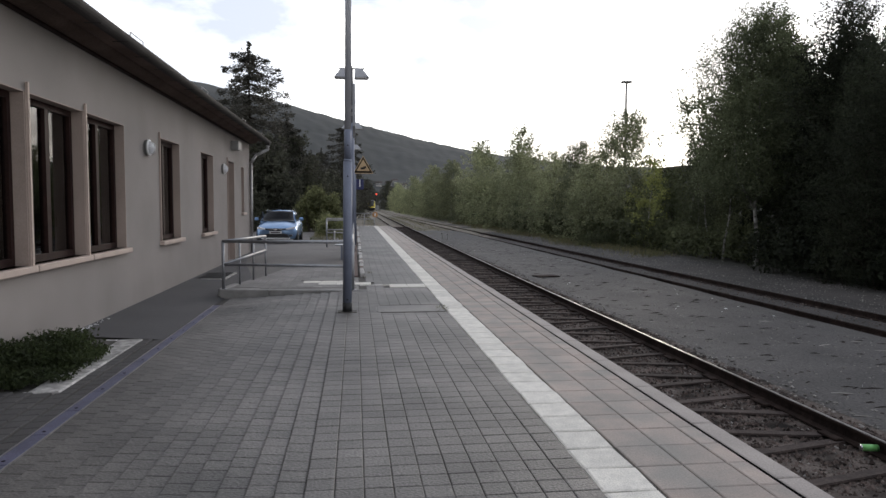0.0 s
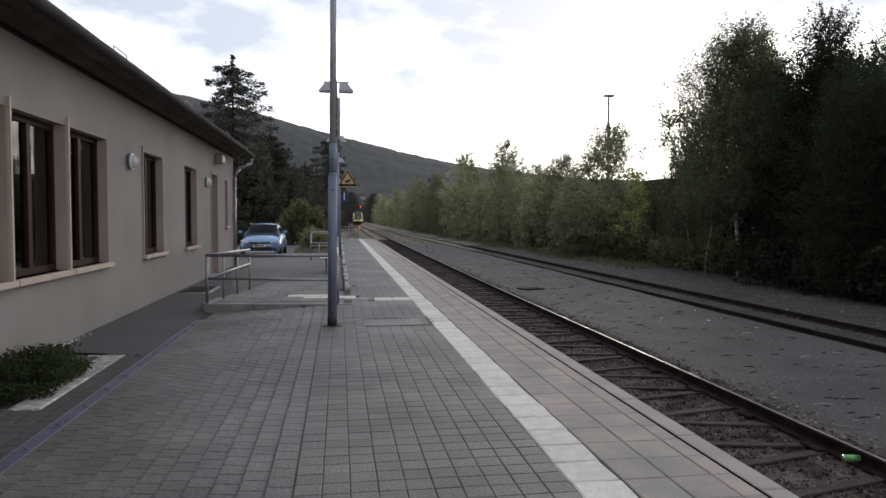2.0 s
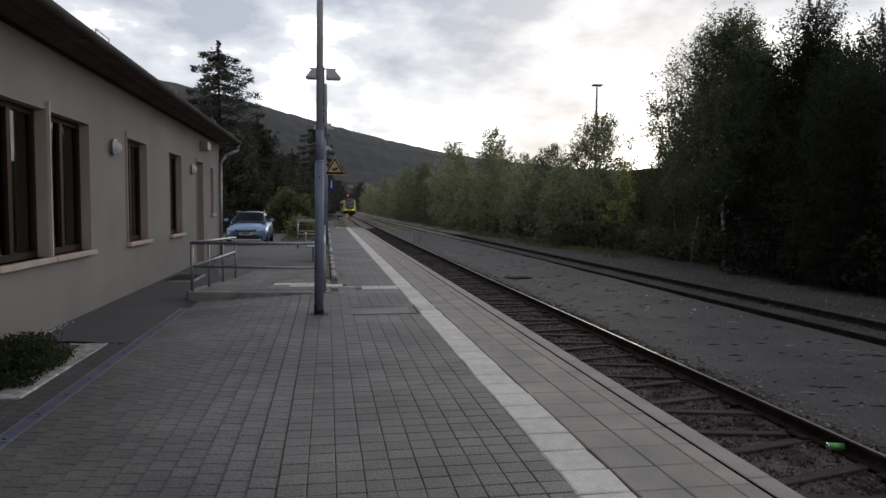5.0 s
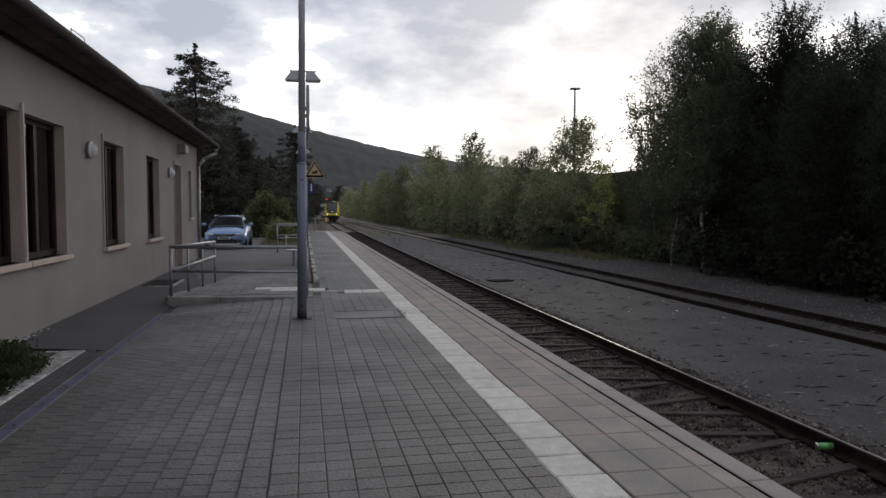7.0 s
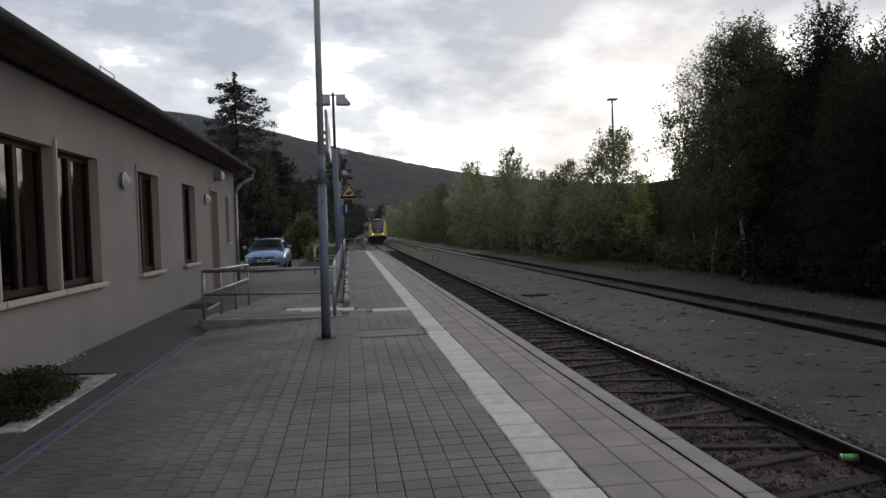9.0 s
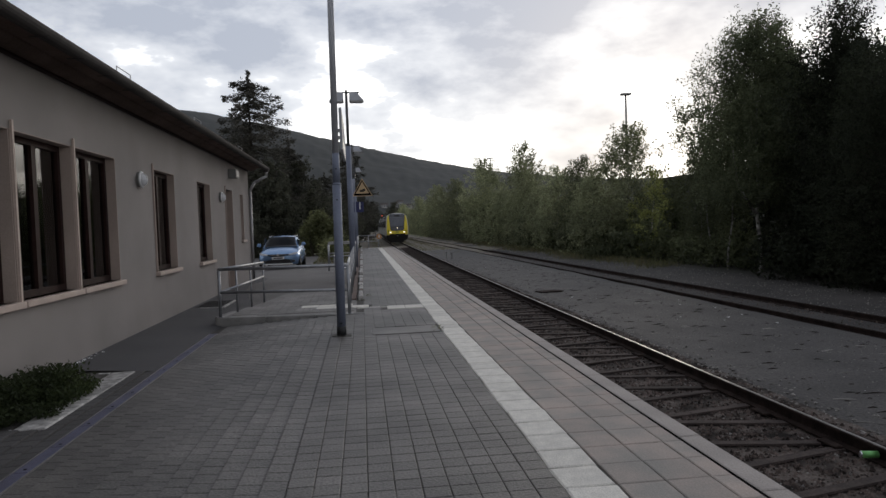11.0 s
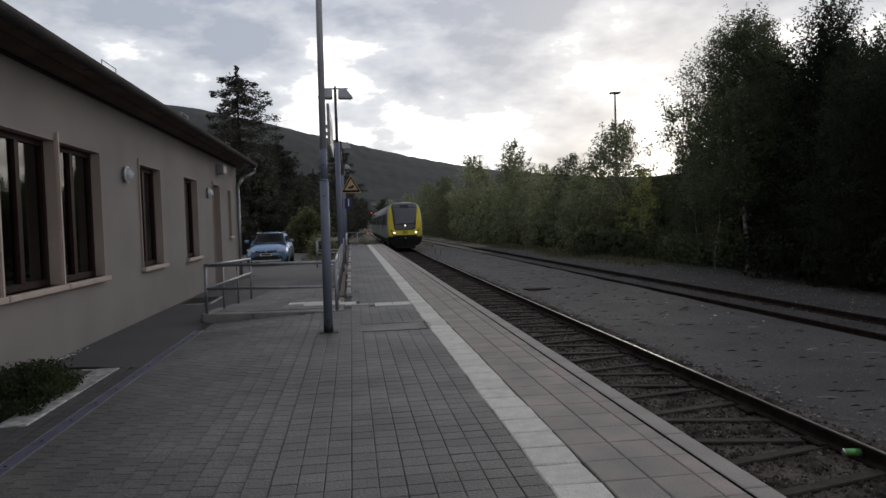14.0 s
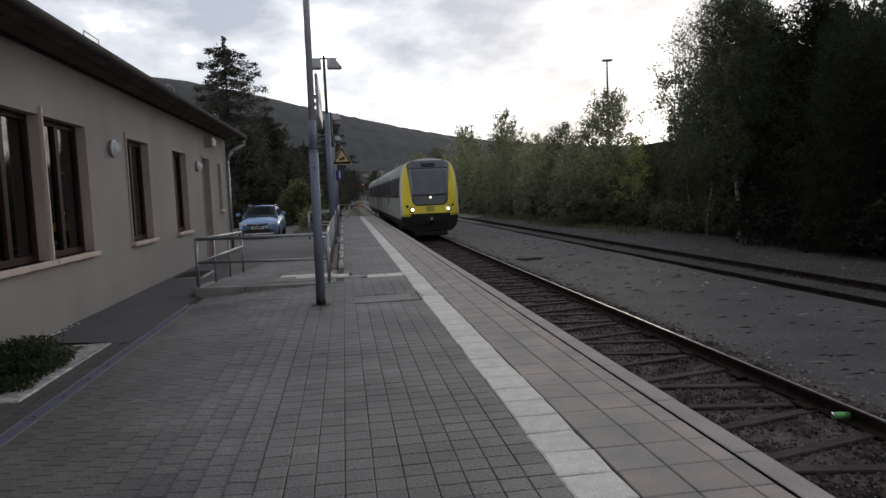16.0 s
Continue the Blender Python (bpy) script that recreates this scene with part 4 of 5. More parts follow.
text_mesh("1", .42, M["white_paint"], blue, pose(.05, -.019, 2.44, 90, 0, 0), "white numeral")
mastl = thing("floodlight_mast", 32.2, 83.9, -1, "tall slim floodlight mast with a flat head above the trees", "light mast")
part("mast", tube(bmesh.new(), (0, 0, 0), (0, 0, 17.8), .22, .10, 10), M["train_dark"], mastl, "", True)
part("head", boxed(-.62, .62, -.4, .4, 17.8, 18.02, bevel=.05), M["grey_box"], mastl, "flat lamp head")
m2 = copy_thing(mastl, pose(29.0, 160, -1.5, 0, 0, 0))
sig = thing("railway_signal", 7.6, 300, -1, "railway signal mast with a red light", "signal")
part("mast", tube(bmesh.new(), (0, 0, 0), (0, 0, 6.6), .09, n=8), M["train_dark"], sig)
part("screen", boxed(-.4, .4, -.05, .1, 5.9, 7.9), M["black"], sig, "black backing screen")
part("red_light", tube(bmesh.new(), (0, -.12, 7.1), (0, -.06, 7.1), .22, n=12), M["lamp_red"], sig, "lit red lamp")
for y, x in ((47.4, 4.66), (45.8, 4.84)):
    mk = thing("marker_post", x, y, gravel_height(x, y) - .02, "short grey buried-cable marker post on the gravel", "marker post", "marker posts on the gravel")
    part("stake", boxed(-.035, .035, -.03, .03, 0, .42, bevel=.01), M["concrete"], mk)
    part("cap", boxed(-.13, .05, -.05, .05, .40, .47, bevel=.01), M["concrete"], mk)


# ---- train ----
def half_width(z):
    """Half the body's width at a height over the rail."""
    for (z0, w0), (z1, w1) in zip(PROFILE, PROFILE[1:]):
        if z0 <= z <= z1:
            return w0 + (w1 - w0) * (z - z0) / (z1 - z0)
    return PROFILE[-1][1]


PROFILE = [(0.35, 0.98), (0.48, 1.18), (0.65, 1.31), (1.0, 1.385), (1.5, 1.40), (2.2, 1.395), (2.9, 1.345), (3.3, 1.27), (3.55, 1.15), (3.70, 0.97), (3.80, 0.62), (3.86, 0.0)]


def nose(x, z):
    """How far the front stands back at a place across its face."""
    lean = 0.0 if z < 1.2 else 0.42 * ((z - 1.2) / 2.65) ** 1.5
    return lean + 0.30 * (abs(x) / 1.42) ** 2.6 + (0.10 * (1.2 - z) if z < 1.2 else 0)


def face_patch(left, right, z0, z1, proud, nx=14, nz=16, thick=0.03):
    bm = bmesh.new()
    grid, rear = [], []
    for j in range(nz + 1):
        z = z0 + (z1 - z0) * j / nz
        a, b = left(z), right(z)
        xs = [a + (b - a) * i / nx for i in range(nx + 1)]
        grid.append([bm.verts.new((x, nose(x, z) - proud, z)) for x in xs])
        rear.append([bm.verts.new((x, nose(x, z) - proud + thick, z)) for x in xs])
    for g, flip in ((grid, False), (rear, True)):
        for r, q in zip(g, g[1:]):
            for i in range(nx):
                f = (r[i], r[i + 1], q[i + 1], q[i])
                bm.faces.new(f[::-1] if flip else f)
    loop = [(0, i) for i in range(nx)] + [(j, nx) for j in range(nz)] + [(nz, i) for i in range(nx, 0, -1)] + [(j, 0) for j in range(nz, 0, -1)]
    for (j, i), (jj, ii) in zip(loop, loop[1:] + loop[:1]):
        bm.faces.new((grid[j][i], rear[j][i], rear[jj][ii], grid[jj][ii]))
    return bm


def body_shell(y0, y1, z0, z1, grow=0.0, nz=14):
    """The car's skin between two heights, as both flanks joined over the roof when z1 reaches the top."""
    bm = bmesh.new()
    zs = [z0 + (z1 - z0) * j / nz for j in range(nz + 1)]
    ring = [(half_width(z) + grow, z) for z in zs] + [(-half_width(z) - grow, z) for z in zs[::-1]]
    return prism(bm, ring, "y", y0, y1)


train = thing("train", TRACK, 32, RAIL_Z, "two-car yellow and grey diesel train with lit headlamps", "train")
CAR_LEN = 25.4
for c in range(2):
    y0 = 0.66 if c == 0 else 0.66 + CAR_LEN + .6
    y1 = y0 + CAR_LEN - .66
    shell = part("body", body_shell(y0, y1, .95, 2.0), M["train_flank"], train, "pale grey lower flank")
    part("window_band", body_shell(y0 + .01, y1 - .01, 2.0, 3.0, .004), M["train_dark"], train, "anthracite window band")
    part("roof", body_shell(y0, y1, 3.0, 3.85, 0, 18), M["train_roof"], train, "grey curved roof", True)
    part("skirt", body_shell(y0 + .1, y1 - .1, .38, .95, -.04, 4), M["train_under"], train, "dirty dark underfloor skirt")
    for s in (-1, 1):
        for k in range(11):
            yy = y0 + 2.9 + k * 1.95
            if k in (3, 8):
                d = part("door", boxed(s * 1.392 - .012, s * 1.392 + .012, yy, yy + 1.25, 1.0, 1.98, bevel=.006), M["train_flank"], train, "pale grey passenger door")
                part("door_window", boxed(s * 1.396 - .012, s * 1.396 + .012, yy + .15, yy + 1.1, 1.6, 2.5), M["screen"], d)
            else:
                p = part("window", boxed(-.012, .012, yy, yy + 1.5, -.42, .42, bevel=.006), M["screen"], train, "dark tinted side window")
                p.matrix_basis = pose(s * (half_width(2.5) + .006), 0, 2.5, 0, -s * 4.1, 0)
    for yb in (y0 + 3.2, y1 - 4.6):
        bogie = part("bogie", boxed(-1.15, 1.15, yb - .3, yb + 2.6, .30, .62, bevel=.05), M["train_under"], train, "dark bogie frame")
        for yw in (yb, yb + 2.2):
            for s in (-1, 1):
                part("wheel", tube(bmesh.new(), (s * .68, yw, .43), (s * .80, yw, .43), .43, n=22), M["rust"], bogie, "steel wheel")
part("gangway", boxed(-.8, .8, .66 + CAR_LEN - .7, .66 + CAR_LEN + .62, .8, 3.4), M["black"], train, "black rubber gangway")
hw = half_width
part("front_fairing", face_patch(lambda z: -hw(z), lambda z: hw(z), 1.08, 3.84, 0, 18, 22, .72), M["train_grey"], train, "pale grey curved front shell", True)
inner = lambda z: .79 + .19 * (z - 1.6) / 1.9 - (.20 * ((1.80 - z) / .20) ** 2 if z < 1.80 else 0)
part("yellow_frame", face_patch(lambda z: -hw(z) * .95, lambda z: hw(z) * .95, 1.10, 3.60, .012, 18, 20), M["yellow"], train, "bright yellow front frame", True)
part("windscreen_surround", face_patch(lambda z: -min(inner(z) + .05, hw(z) * .92), lambda z: min(inner(z) + .05, hw(z) * .92), 1.60, 3.74, .026, 14, 30), M["train_mask"], train, "dark windscreen surround", True)
part("windscreen", face_patch(lambda z: -min(inner(z) - .03, hw(z) * .86), lambda z: min(inner(z) - .03, hw(z) * .86), 2.06, 3.34, .040, 14, 12, .02), M["screen"], train, "tinted curved windscreen", True)
# patch added for the upper glass, its sky reflection painted as colour
part("upper_panel", face_patch(lambda z: -hw(z) * .80, lambda z: hw(z) * .80, 3.36, 3.71, .040, 12, 6, .02), M["screen"], train, "glass round the display with sky reflection in its colour", True)
part("destination_display", face_patch(lambda z: -.34, lambda z: .34, 3.42, 3.60, .045, 6, 4, .02), M["black"], train, "dark destination display")
part("wiper", pipe(bmesh.new(), [(-.1, nose(0, 2.0) - .07, 2.02), (.55, nose(.55, 2.1) - .07, 2.12)], .012, 6), M["black"], train, "black wiper")
part("emblem", face_patch(lambda z: -.19, lambda z: .19, 1.32, 1.56, .018, 4, 4, .01), mat("olive_badge", (0.40, 0.38, 0.05), 0.5), train, "plain olive badge panel")
for s in (-1, 1):
    hl = part("headlamp_bezel", tube(bmesh.new(), (s * .86, nose(.86, 1.42) - .03, 1.42), (s * .86, nose(.86, 1.42) + .05, 1.42), .15, n=20), M["train_dark"], train, "dark lamp bezel", True)
    part("headlamp", tube(bmesh.new(), (s * .86, nose(.86, 1.42) - .045, 1.42), (s * .86, nose(.86, 1.42) - .031, 1.42), .08, n=20), M["lamp_white"], hl, "lit warm white lamp")
    part("tail_lamp", tube(bmesh.new(), (s * 1.08, nose(1.08, 1.58) - .03, 1.58), (s * 1.08, nose(1.08, 1.58) + .02, 1.58), .065, n=14), M["train_under"], train, "unlit dark tail lamp")
top_l = part("top_lamp", tube(bmesh.new(), (.02, nose(0, 1.98) - .075, 1.98), (.02, nose(0, 1.98) - .06, 1.98), .048, n=16), M["lamp_white"], train, "lit centre lamp")
part("front_apron", face_patch(lambda z: -hw(z) * .985, lambda z: hw(z) * .985, .36, 1.10, -.03, 12, 10, .5), M["train_under"], train, "dark dirty front apron", True)
part("front_recess", face_patch(lambda z: -.95, lambda z: .95, .72, 1.22, .03, 8, 4, .1), M["train_under"], train, "dark coupler recess")
coup = part("coupler", boxed(-.15, .15, -.30, .1, .84, 1.06, bevel=.04), M["train_under"], train, "dark automatic coupler")
part("coupler_face", tube(bmesh.new(), (0, -.32, .97), (0, -.30, .97), .06, n=14), M["steel"], coup)
part("plough", boxed(-.80, .80, .12, .26, .14, .40, bevel=.04), M["train_under"], train, "dark rail guard")
for s in (-1, 1):
    p = part("cab_window", boxed(-.012, .012, .80, 1.25, -.45, .45, bevel=.01), M["screen"], train, "dark cab side window")
    p.matrix_basis = pose(s * (hw(2.5) + .004), 0, 2.5, 0, -s * 4.1, 0)


# ---- parked car ----
car = thing("parked_car", -4.79, 29.8, -.123, "light metallic blue hatchback parked facing the platform", "car")
def loft(sections, cap=True):
    """Sections of (y, [(x, z), ...]) joined into one skin."""
    bm = bmesh.new()
    rings = [[bm.verts.new((x, y + dy, z)) for x, z, dy in pts] for y, pts in sections]
    n = len(rings[0])
    for r, q in zip(rings, rings[1:]):
        for i in range(n):
            bm.faces.new((r[i], r[(i + 1) % n], q[(i + 1) % n], q[i]))
    if cap:
        bm.faces.new(rings[0]), bm.faces.new(rings[-1][::-1])
    return bm


def hull(w, lo, mid, hi, crown, back=.03):
    """Rounded outline: width, underside, widest height, shoulder, centre height; the corners stand back."""
    pts = [(-w * .45, lo, back * .2), (-w * .90, lo, back), (-w, mid, back), (-w * .98, (mid + hi) / 2, back), (-w * .88, hi, back * .8), (-w * .5, crown, back * .25), (0, crown + .012, -.01)]
    return pts + [(-x, z, d) for x, z, d in pts[-2::-1]]


low = [(0.0, hull(.70, .26, .42, .54, .57, .30)), (.05, hull(.80, .22, .42, .60, .65, .30)), (.20, hull(.86, .20, .45, .68, .76, .24)), (.55, hull(.885, .18, .5, .76, .86, .10)), (.9, hull(.89, .18, .5, .82, .92)), (1.25, hull(.89, .18, .5, .89, .975)),
       (2.2, hull(.89, .18, .5, .95, .98)), (3.3, hull(.88, .18, .5, .98, 1.0)), (4.0, hull(.85, .2, .5, .98, 1.02)), (4.27, hull(.78, .3, .5, .9, .95))]
part("body", loft(low), M["car_blue"], car, "light blue painted body", True)
cab = [(1.10, hull(.80, .90, .92, .95, .97)), (1.80, hull(.70, .92, 1.0, 1.30, 1.385)), (2.2, hull(.69, .92, 1.0, 1.36, 1.44)), (3.0, hull(.69, .92, 1.0, 1.36, 1.44)), (3.7, hull(.66, .92, 1.05, 1.28, 1.36)), (4.15, hull(.66, .92, .96, .99, 1.02))]
part("cabin", loft(cab), M["car_blue"], car, "light blue roof and pillars", True)
bm = bmesh.new()
grid = []
for j in range(7):
    f = j / 6
    half = .735 - .155 * f
    grid.append([bm.verts.new((half * u / 4, .985 + .78 * f + .05 * abs(u / 4) ** 2 * 1.6, .985 + .43 * f - .03 * (u / 4) ** 2)) for u in range(-4, 5)])
for r, q in zip(grid, grid[1:]):
    for i in range(8):
        bm.faces.new((r[i], r[i + 1], q[i + 1], q[i]))
bmesh.ops.solidify(bm, geom=bm.faces[:], thickness=.02)
part("windscreen", bm, M["car_glass"], car, "dark reflective windscreen", True)
for s in (-1, 1):
    lens = prism(bmesh.new(), [(s * -.20, -.035), (s * .19, -.005), (s * .24, .085), (s * .05, .06), (s * -.20, .01)], "y", -.05, .05)
    part("headlight", lens, M["glass_lamp"], car, "clear slanting headlight").matrix_basis = pose(s * .60, .135, .645, 0, 0, s * 32)
    part("fog_light", boxed(s * .55, s * .70, .12, .3, .31, .40, bevel=.02), M["train_dark"], car)
    mi = part("mirror", boxed(s * .90, s * 1.08, 1.42, 1.55, .98, 1.12, bevel=.03), M["car_blue"], car, "blue door mirror")
    part("mirror_stalk", boxed(s * .82, s * .92, 1.47, 1.52, .98, 1.02), M["black"], mi)
    part("side_window", prism(bmesh.new(), [(1.35, 1.02), (1.95, 1.36), (3.3, 1.36), (3.7, 1.02)], "x", s * .765, s * .79), M["car_glass"], car)
    part("roof_rail", boxed(s * .55, s * .59, 1.85, 3.4, 1.40, 1.455, bevel=.01), M["chrome"], car, "bright roof rail")
    for y in (.85, 3.45):
        wh = part("wheel", tube(bmesh.new(), (s * .70, y, .31), (s * .89, y, .31), .31, n=22), M["black"], car, "black tyre", True)
        part("rim", tube(bmesh.new(), (s * .885, y, .31), (s * .90, y, .31), .21, n=16), M["chrome"], wh, "silver rim")
part("upper_grille", prism(bmesh.new(), [(-.16, .555), (.16, .555), (.46, .625), (.44, .665), (-.44, .665), (-.46, .625)], "y", -.022, .16), M["black"], car, "narrow black upper grille")
part("badge", tube(bmesh.new(), (0, -.03, .635), (0, -.012, .635), .05, n=14), M["chrome"], car)
part("grille_bar", boxed(-.36, .36, -.034, .06, .622, .642), M["chrome"], car)
part("lower_grille", prism(bmesh.new(), [(-.58, .25), (.58, .25), (.50, .40), (.30, .44), (-.30, .44), (-.50, .40)], "y", -.03, .2), M["black"], car, "wide black lower grille")
part("bumper_lip", boxed(-.60, .60, -.045, .2, .215, .262, bevel=.01), M["white_paint"], car, "pale bumper lip")
part("number_plate", boxed(-.26, .26, -.05, -.032, .445, .55), M["white_paint"], car, "white number plate")
part("plate_bar", boxed(-.2, .2, -.054, -.051, .475, .525), M["train_under"], car)


# ---- trees and shrubs ----
def leaf_mesh(name, centres, spread, per, size, material, seed, droop=0.0, slim=0.55, flat=False, axes=None):
    """Clumps of small pointed leaves round the given centres, in one mesh."""
    rg = np.random.default_rng(seed)
    c = np.repeat(np.asarray(centres, float), per, 0)
    n = len(c)
    off = rg.normal(0, 1, (n, 3)) * np.repeat(np.asarray(spread, float).reshape(-1, 1) * np.ones((len(centres), 1)), per, 0)
    if axes is None:
        off[:, 2] *= 0.8
    else:
        along = rg.uniform(-.5, 1.0, (n, 1))
        off = off * (.62 - .40 * along.clip(0)) + np.repeat(np.asarray(axes, float), per, 0) * along
    if droop:
        off[:, 2] -= droop * rg.random(n) ** 2
    c = c + off
    u = rg.normal(0, 1, (n, 3))
    if flat:
        u[:, 2] *= 0.35
    u /= np.linalg.norm(u, axis=1)[:, None]
    w = np.cross(u, rg.normal(0, 1, (n, 3)))
    w /= np.linalg.norm(w, axis=1)[:, None]
    s = rg.uniform(0.6, 1.25, (n, 1)) * size
    v = np.stack([c - u * s, c + w * s * slim, c + u * s, c - w * s * slim], 1).reshape(-1, 3)
    f = np.arange(4 * n).reshape(-1, 4)
    me = bpy.data.meshes.new(name)
    me.from_pydata(v.tolist(), [], f.tolist())
    me.materials.append(material)
    return me


def broad_tree(name, label, h, r, base, seed, bark, leaf, clumps, per, size, spread, fork=False, droop=0.3, skew=0.0, trunk_r=0.09, taper=.36, full=.75):
    rg = np.random.default_rng(seed)
    t = thing(name, 0, 0, 0, label, "tree", "trees along the railway")
    bm = bmesh.new()
    pts, x, y = [(0, 0, -0.3)], 0.0, 0.0
    for i in range(1, 9):
        x += rg.normal(0, .06) + skew * .1
        y += rg.normal(0, .06)
        pts.append((x, y, h * .9 * i / 8))
    for i, (a, b) in enumerate(zip(pts, pts[1:])):
        tube(bm, a, b, trunk_r * (1 - i / 8.6), trunk_r * (1 - (i + 1) / 8.6), 8, False)
    if fork:
        a = Vector(pts[2])
        tube(bm, a, a + Vector((-.75, .1, 1.3)), trunk_r * .65, trunk_r * .5, 7), tube(bm, a + Vector((-.75, .1, 1.3)), a + Vector((-1.0, .2, 3.8)), trunk_r * .5, .02, 7)
    centres, spreads, axes = [], [], []
    for k in range(clumps):
        env, f = 0.0, 0.0
        while rg.random() > (env / r) ** .95 + .03:
            f = rg.random()
            env = r * (math.sin(math.pi * min(1, (f * .86 + .12))) ** full) * (1 - taper * f)
        z = base + (h - base) * f
        a = rg.uniform(0, 2 * math.pi)
        lobes = 1 + .28 * math.sin(a * 3 + seed + f * 5) + .2 * math.sin(a * 5 + f * 11)
        q = env * lobes * rg.random() ** .42
        axis = pts[min(8, int(8 * z / (h * .9)))]
        centres.append((axis[0] + q * math.cos(a), axis[1] + q * math.sin(a), z))
        spreads.append(spread * rg.uniform(.6, 1.3))
        lift = -.6 + 1.5 * f + rg.normal(0, .25)
        axes.append(np.array((math.cos(a) * .75, math.sin(a) * .75, lift)) * spread * rg.uniform(1.3, 2.6))
        if k % 5 == 0 and (bark is not M["bark_white"] or (k % 15 == 0 and q < .6 * env)):
            st = Vector(axis) if z < h * .85 else Vector(pts[-2])
            st.z = max(base * .8, z - q * .7 - .3)
            tube(bm, st, centres[-1], .018 if bark is M["bark_white"] else .028, .005, 5, False)
    part("trunk", bm, bark, t, "pale birch trunk with dark patches" if bark is M["bark_white"] else "dark trunk with thin limbs", True)
    for k in range(5):
        a, z = rg.uniform(0, 6.28), h * rg.uniform(.96, 1.03)
        centres.append((pts[-1][0] + .25 * math.cos(a), pts[-1][1] + .25 * math.sin(a), z)), spreads.append(spread * .32), axes.append((.2 * math.cos(a), .2 * math.sin(a), spread * 1.6))
    crown = new("crown", leaf_mesh("crown", centres, spreads, per, size, leaf, seed + 100, droop * .5, axes=axes))
    crown.parent = t
    return t


def put(proto, x, y, z, s=1.0, rz=0.0, sz=1.0):
    return copy_thing(proto, pose(x, y, z, 0, 0, rz) @ Matrix.Diagonal((s, s, s * sz, 1)))


near_a = broad_tree("birch_tree", "tall leafy birch with pale forked trunk at the wood's edge", 10.4, 3.4, 3.3, 21, M["bark_white"], M["leaf_near"], 2500, 50, .048, .28, True, .5, .3, .095, .58, .5)
near_b = broad_tree("broadleaf_tree", "tall dense tree at the wood's edge with backlit shade in its leaf colour", 11.6, 3.3, .35, 22, M["bark"], M["leaf_dark"], 1350, 56, .058, .34, False, .3, 0, .13, .50, .5)
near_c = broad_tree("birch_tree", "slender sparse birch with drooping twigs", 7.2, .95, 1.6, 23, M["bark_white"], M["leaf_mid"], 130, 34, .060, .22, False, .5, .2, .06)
row_a = broad_tree("birch_tree", "mid-green young birch in the trackside row", 8.4, 3.1, .4, 24, M["bark_white"], M["leaf_birch"], 560, 44, .080, .32, False, .4, 0, .08, .48, .5)
row_b = broad_tree("sallow_tree", "bushy green sallow in the trackside row", 6.8, 2.6, .1, 25, M["bark"], M["leaf_birch"], 520, 44, .085, .36, False, .2, 0, .08, .40, .5)
row_c = broad_tree("birch_tree", "taller open-crowned birch behind the trackside row", 9.2, 2.7, 2.5, 26, M["bark"], M["leaf_birch"], 230, 40, .095, .32, False, .2, 0, .08, .45)
row_d = broad_tree("sallow_tree", "bushy sallow behind the trackside row with shade in its leaf colour", 6.0, 3.0, .1, 27, M["bark"], M["leaf_mid"], 340, 44, .10, .42, False, .2, 0, .08, .3, .6)
young = broad_tree("sapling", "slim fresh-green sapling at the wood's edge", 4.9, .95, .5, 28, M["bark_white"], M["leaf_fresh"], 120, 34, .055, .20, False, .2, 0, .04, .3, .6)
# edge of the wood beside the verge
near_a.matrix_basis = pose(14.95, 25.6, -.85, 0, 0, 0) @ Matrix.Scale(.985, 4)
near_b.matrix_basis = pose(16.6, 22.9, -.8, 0, 0, 40) @ Matrix.Scale(.85, 4)
near_c.matrix_basis = pose(15.9, 33.6, -.85, 0, 0, 0) @ Matrix.Scale(.9, 4)
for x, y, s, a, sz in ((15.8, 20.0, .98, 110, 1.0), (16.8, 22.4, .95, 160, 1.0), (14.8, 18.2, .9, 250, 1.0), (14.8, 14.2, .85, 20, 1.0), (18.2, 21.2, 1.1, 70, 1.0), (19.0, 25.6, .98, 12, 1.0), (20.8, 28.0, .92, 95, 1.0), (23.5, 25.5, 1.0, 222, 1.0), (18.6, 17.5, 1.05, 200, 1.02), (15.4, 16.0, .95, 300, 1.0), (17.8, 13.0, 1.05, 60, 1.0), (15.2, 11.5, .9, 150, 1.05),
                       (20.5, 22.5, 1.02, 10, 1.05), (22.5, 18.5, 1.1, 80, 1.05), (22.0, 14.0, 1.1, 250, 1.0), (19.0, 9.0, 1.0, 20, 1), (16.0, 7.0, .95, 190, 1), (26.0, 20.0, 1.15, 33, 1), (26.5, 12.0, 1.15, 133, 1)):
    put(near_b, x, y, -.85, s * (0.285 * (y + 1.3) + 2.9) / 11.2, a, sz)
for x, y, s, a in ((17.5, 27.6, .90, 80),):
    put(near_a, x, y, -.85, s, a)
for x, y, s, a in ((15.5, 32.0, .80, 70), (15.2, 30.0, .92, 200), (17.2, 35.5, .92, 140), (14.6, 27.6, .95, 20)):
    put(near_c, x, y, -.85, s, a)
row_a.matrix_basis = pose(16.0, 42.7, -.9) @ Matrix.Scale(.99, 4)
row_b.matrix_basis = pose(15.0, 46.8, -.9) @ Matrix.Scale(.80, 4)
row_c.matrix_basis = pose(17.0, 76.4, -.9) @ Matrix.Scale(1.17, 4)
row_d.matrix_basis = pose(17.6, 39.5, -.9) @ Matrix.Scale(.72, 4)
young.matrix_basis = pose(15.0, 36.3, -.9)
rnd = random.Random(77)
